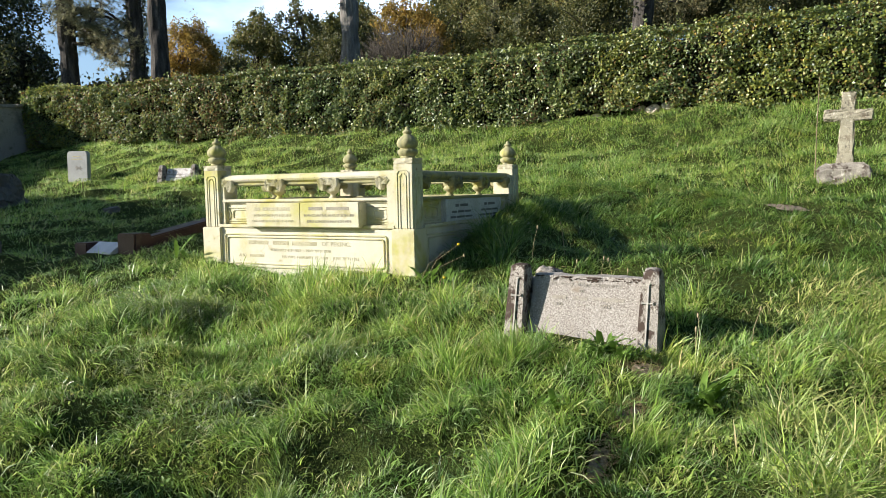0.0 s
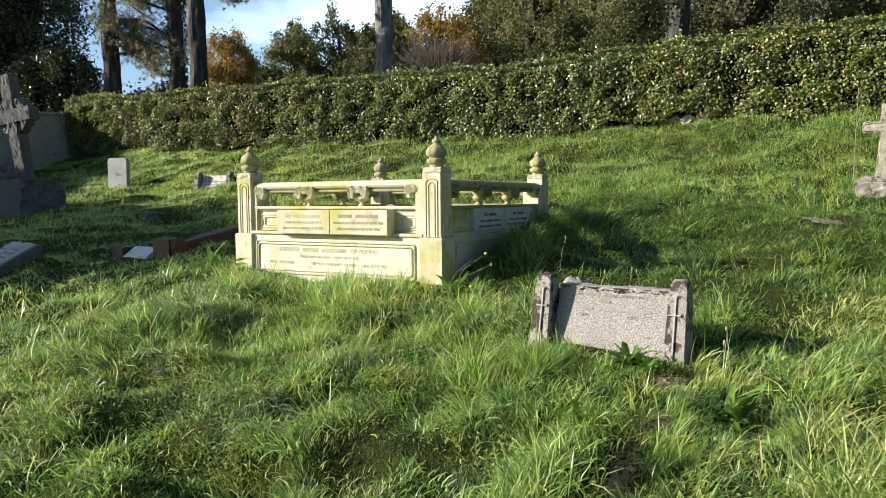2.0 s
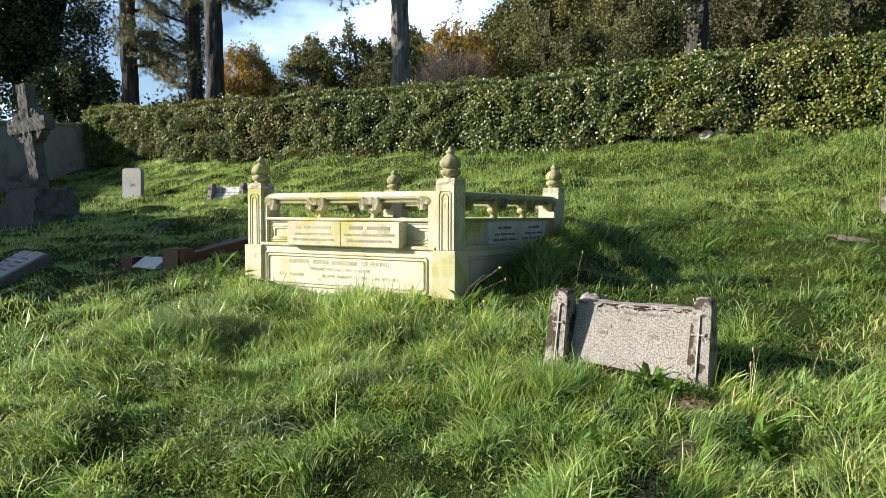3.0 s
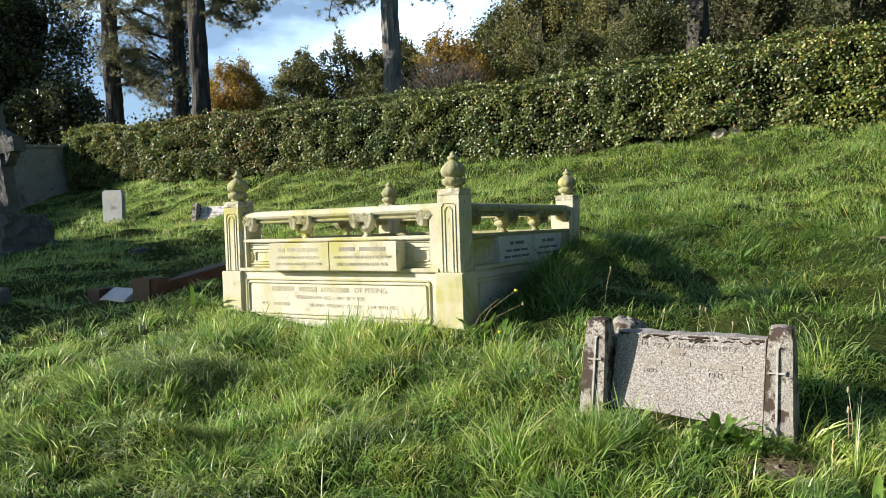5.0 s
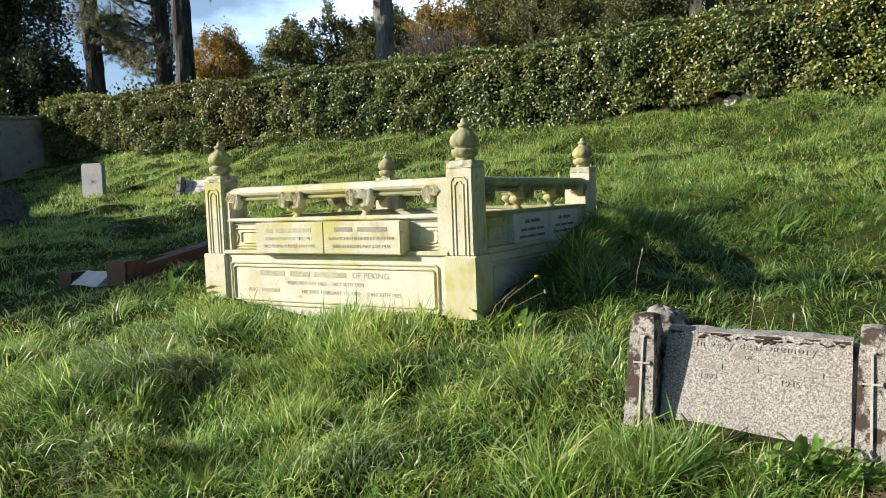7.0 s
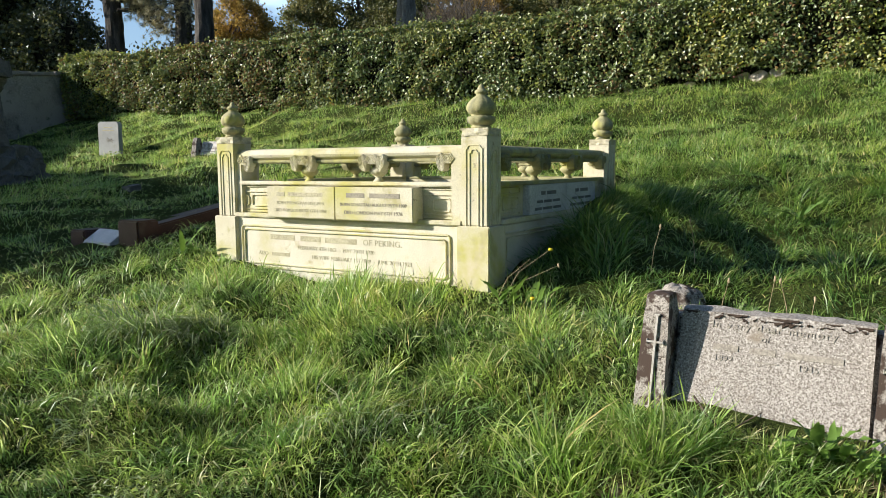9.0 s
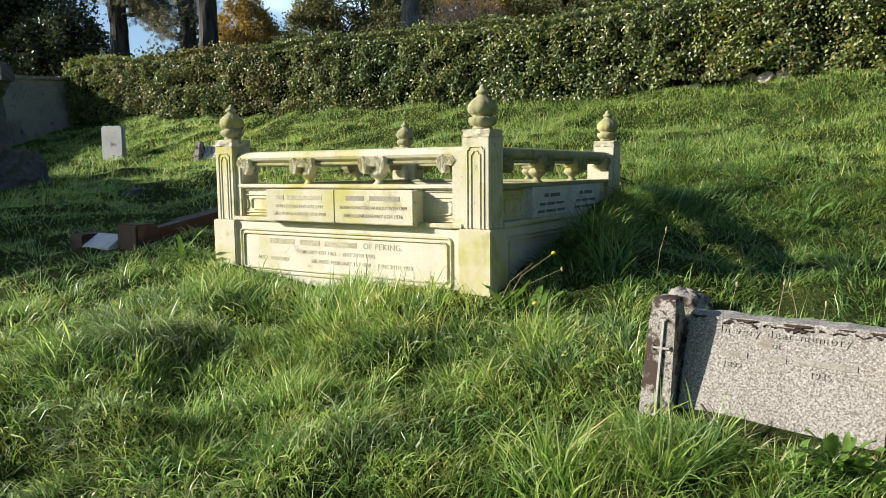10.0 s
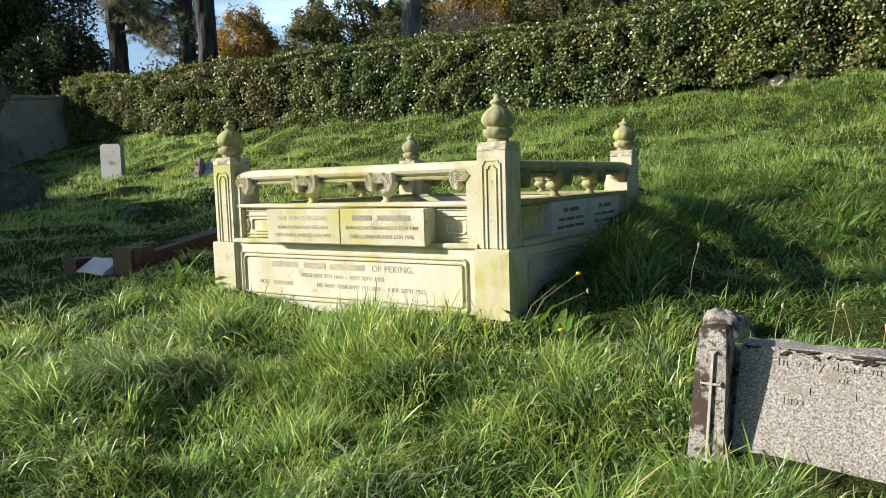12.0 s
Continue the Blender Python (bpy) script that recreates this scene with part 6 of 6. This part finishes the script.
for x, y, w, n in SILVERY:
    grass_patch("grass_tuft", x - w, x + w, y - w, y + w, n, 4, 0.17, 0.0060, 2, "arching tussock of silvery, glossy grass", (1.2, 3.0), SILVER_GRASS)


# ---- weeds, stalks and sticks ----
def broad_leaf(bm, base, az, length, width, rise, droop):
    d, s = Vector((math.cos(az), math.sin(az), 0)), Vector((-math.sin(az), math.cos(az), 0))
    prev = None
    for k in range(8):
        t = k / 7
        c = base + d * (length * t) + Vector((0, 0, rise * t - droop * t * t))
        w = width * (math.sin(math.pi * min(1, t * 0.93 + 0.07)) ** 0.8) / 2 + 0.002
        wave = 0.006 * math.sin(k * 2.1)
        row = [bm.verts.new(c - s * w + Vector((0, 0, w * 0.35 + wave))), bm.verts.new(c), bm.verts.new(c + s * w + Vector((0, 0, w * 0.35 - wave)))]
        if prev:
            for q in range(2):
                bm.faces.new((prev[q], prev[q + 1], row[q + 1], row[q]))
        prev = row


def weed(x, y, n, size, label, seed):
    r = random.Random(seed)
    t = root("dock_plant", pose(x, y, gz(x, y)), label, "plant", "broad-leaved weeds")
    for k in range(n):
        bm = bmesh.new()
        ln = size * r.uniform(0.6, 1.15)
        broad_leaf(bm, Vector((r.uniform(-.05, .05), r.uniform(-.05, .05), size * 0.12)), r.uniform(0, 6.283), ln, ln * r.uniform(0.16, 0.28), ln * r.uniform(0.6, 1.5), ln * r.uniform(0.2, 0.9))
        part("leaf", bm, DOCK, t, "", True)
    return t


weed(2.25, -1.29, 34, 0.17, "clump of broad green dock leaves in the grass", 3)
weed(0.14, -0.12, 7, 0.15, "dock and dandelion leaves at the tomb's corner", 5)
weed(0.28, -0.05, 5, 0.15, "dock and dandelion leaves at the tomb's corner", 6)
weed(-2.45, -0.05, 12, 0.17, "grey-green weed leaves beside the tomb", 8)
weed(1.74, -1.03, 30, 0.12, "pale green weed leaves at the headstone's foot", 10)
weed(1.86, -1.06, 22, 0.09, "pale green weed leaves at the headstone's foot", 13)
weed(1.62, -1.06, 22, 0.08, "pale green weed leaves at the headstone's foot", 9)
weed(1.62, -1.72, 9, 0.12, "young dock leaves beside the bare path", 21)
weed(3.4, -1.0, 8, 0.2, "clump of broad green dock leaves in the grass", 11)
weed(1.35, 2.2, 6, 0.22, "clump of broad green dock leaves in the grass", 12)


def stalk(x, y, h, dx, dy, label, head=None, r0=0.0024):
    g = gz(x, y)
    t = root("dry_stalk", pose(x, y, g), label, "stalk", "dry stalks")
    part("stem", tube(bmesh.new(), [(0, 0, -0.05), (dx * 0.4, dy * 0.4, h * 0.55), (dx, dy, h)], [r0, r0 * 0.8, r0 * 0.5], 6), STALK, t)
    if head is not None:
        bm = bmesh.new()
        bmesh.ops.create_icosphere(bm, subdivisions=2, radius=0.013 if head is PETAL else 0.006, matrix=Matrix.LocRotScale((dx, dy, h), None, (1, 1, 0.7 if head is PETAL else 2.6)))
        part("flower_head", roughen(bm, 0.003, 90), head, t)


stalk(0.08, -0.05, 0.27, 0.24, 0.16, "thin dandelion stalk with a yellow flower", PETAL)
stalk(0.10, -0.04, 0.19, 0.28, 0.12, "thin pale dandelion stalk", STALK)
stalk(0.06, -0.08, 0.23, 0.18, 0.10, "thin pale dandelion stalk")
stalk(0.34, -0.22, 0.14, 0.02, 0.0, "low yellow dandelion flower", PETAL)
for x, y, h, dx in ((1.42, 0.05, 0.36, 0.03), (1.52, 0.10, 0.33, -0.05), (1.60, 0.02, 0.28, 0.02), (2.18, -0.72, 0.30, -0.02), (2.42, -0.62, 0.28, 0.05), (2.16, -0.80, 0.24, 0.0), (1.2, 0.12, 0.3, 0.04), (0.75, 0.55, 0.34, 0.05), (0.95, 0.8, 0.32, -0.04)):
    stalk(x, y, h * 0.8, dx, 0.01, "dry seeding grass stalk", STALK)

st = tube(bmesh.new(), [(1.30, -0.93, gz(1.3, -0.95) + 0.125), (1.36, -0.98, gz(1.36, -1.0) + 0.085), (1.44, -1.02, gz(1.44, -1.0) + 0.035), (1.58, -1.02, gz(1.58, -1.0) + 0.025), (1.75, -1.0, gz(1.75, -1.0) + 0.065)], [0.004, 0.004, 0.0035, 0.003, 0.002], 6)
tube(st, [(1.42, -1.01, gz(1.42, -1.0) + 0.045), (1.50, -0.96, gz(1.5, -1.0) + 0.095), (1.53, -0.95, gz(1.53, -1.0) + 0.115)], [0.003, 0.002, 0.0015], 5)
tagged(part("twig", st, DEADWOOD), "dead dark twig leaning on the granite tablet", "twig")

grass_patch("grass", -3.2, 5.6, -7.5, -3.3, 36000, 900, 0.12, 0.013, 0, "rough green grass on the lower lawn", (0.1, 0.8))
grass_patch("grass", 4.0, 7.5, -3.3, 4.5, 22000, 600, 0.11, 0.013, 0, "rough green grass on the slope", (0.1, 0.8))

# grass rooted on the tomb's sill
t = root("sill_grass", pose(-1.62, 0.10, 0.245), "tuft of grass growing on the tomb's sill", "grass")
n = 70
az = rng.uniform(0, 6.283, n)
L = rng.uniform(0.05, 0.13, n)
V, T = [], []
for k in range(n):
    b = np.array([rng.normal(0, 0.03), rng.normal(-0.02, 0.02), 0])
    d = np.array([math.cos(az[k]), math.sin(az[k]) * 0.8, 0])
    s = np.array([-math.sin(az[k]), math.cos(az[k]), 0]) * 0.0022
    p1, p2 = b + d * L[k] * 0.35 + np.array([0, 0, L[k] * 0.5]), b + d * L[k] * 0.95 + np.array([0, 0, L[k] * 0.55])
    o = len(V)
    V += [b - s, b + s, p1 - s, p1 + s, p2]
    T += [(o, o + 1, o + 3), (o, o + 3, o + 2), (o + 2, o + 3, o + 4)]
mesh_of("blades", V, T, GRASS, t)
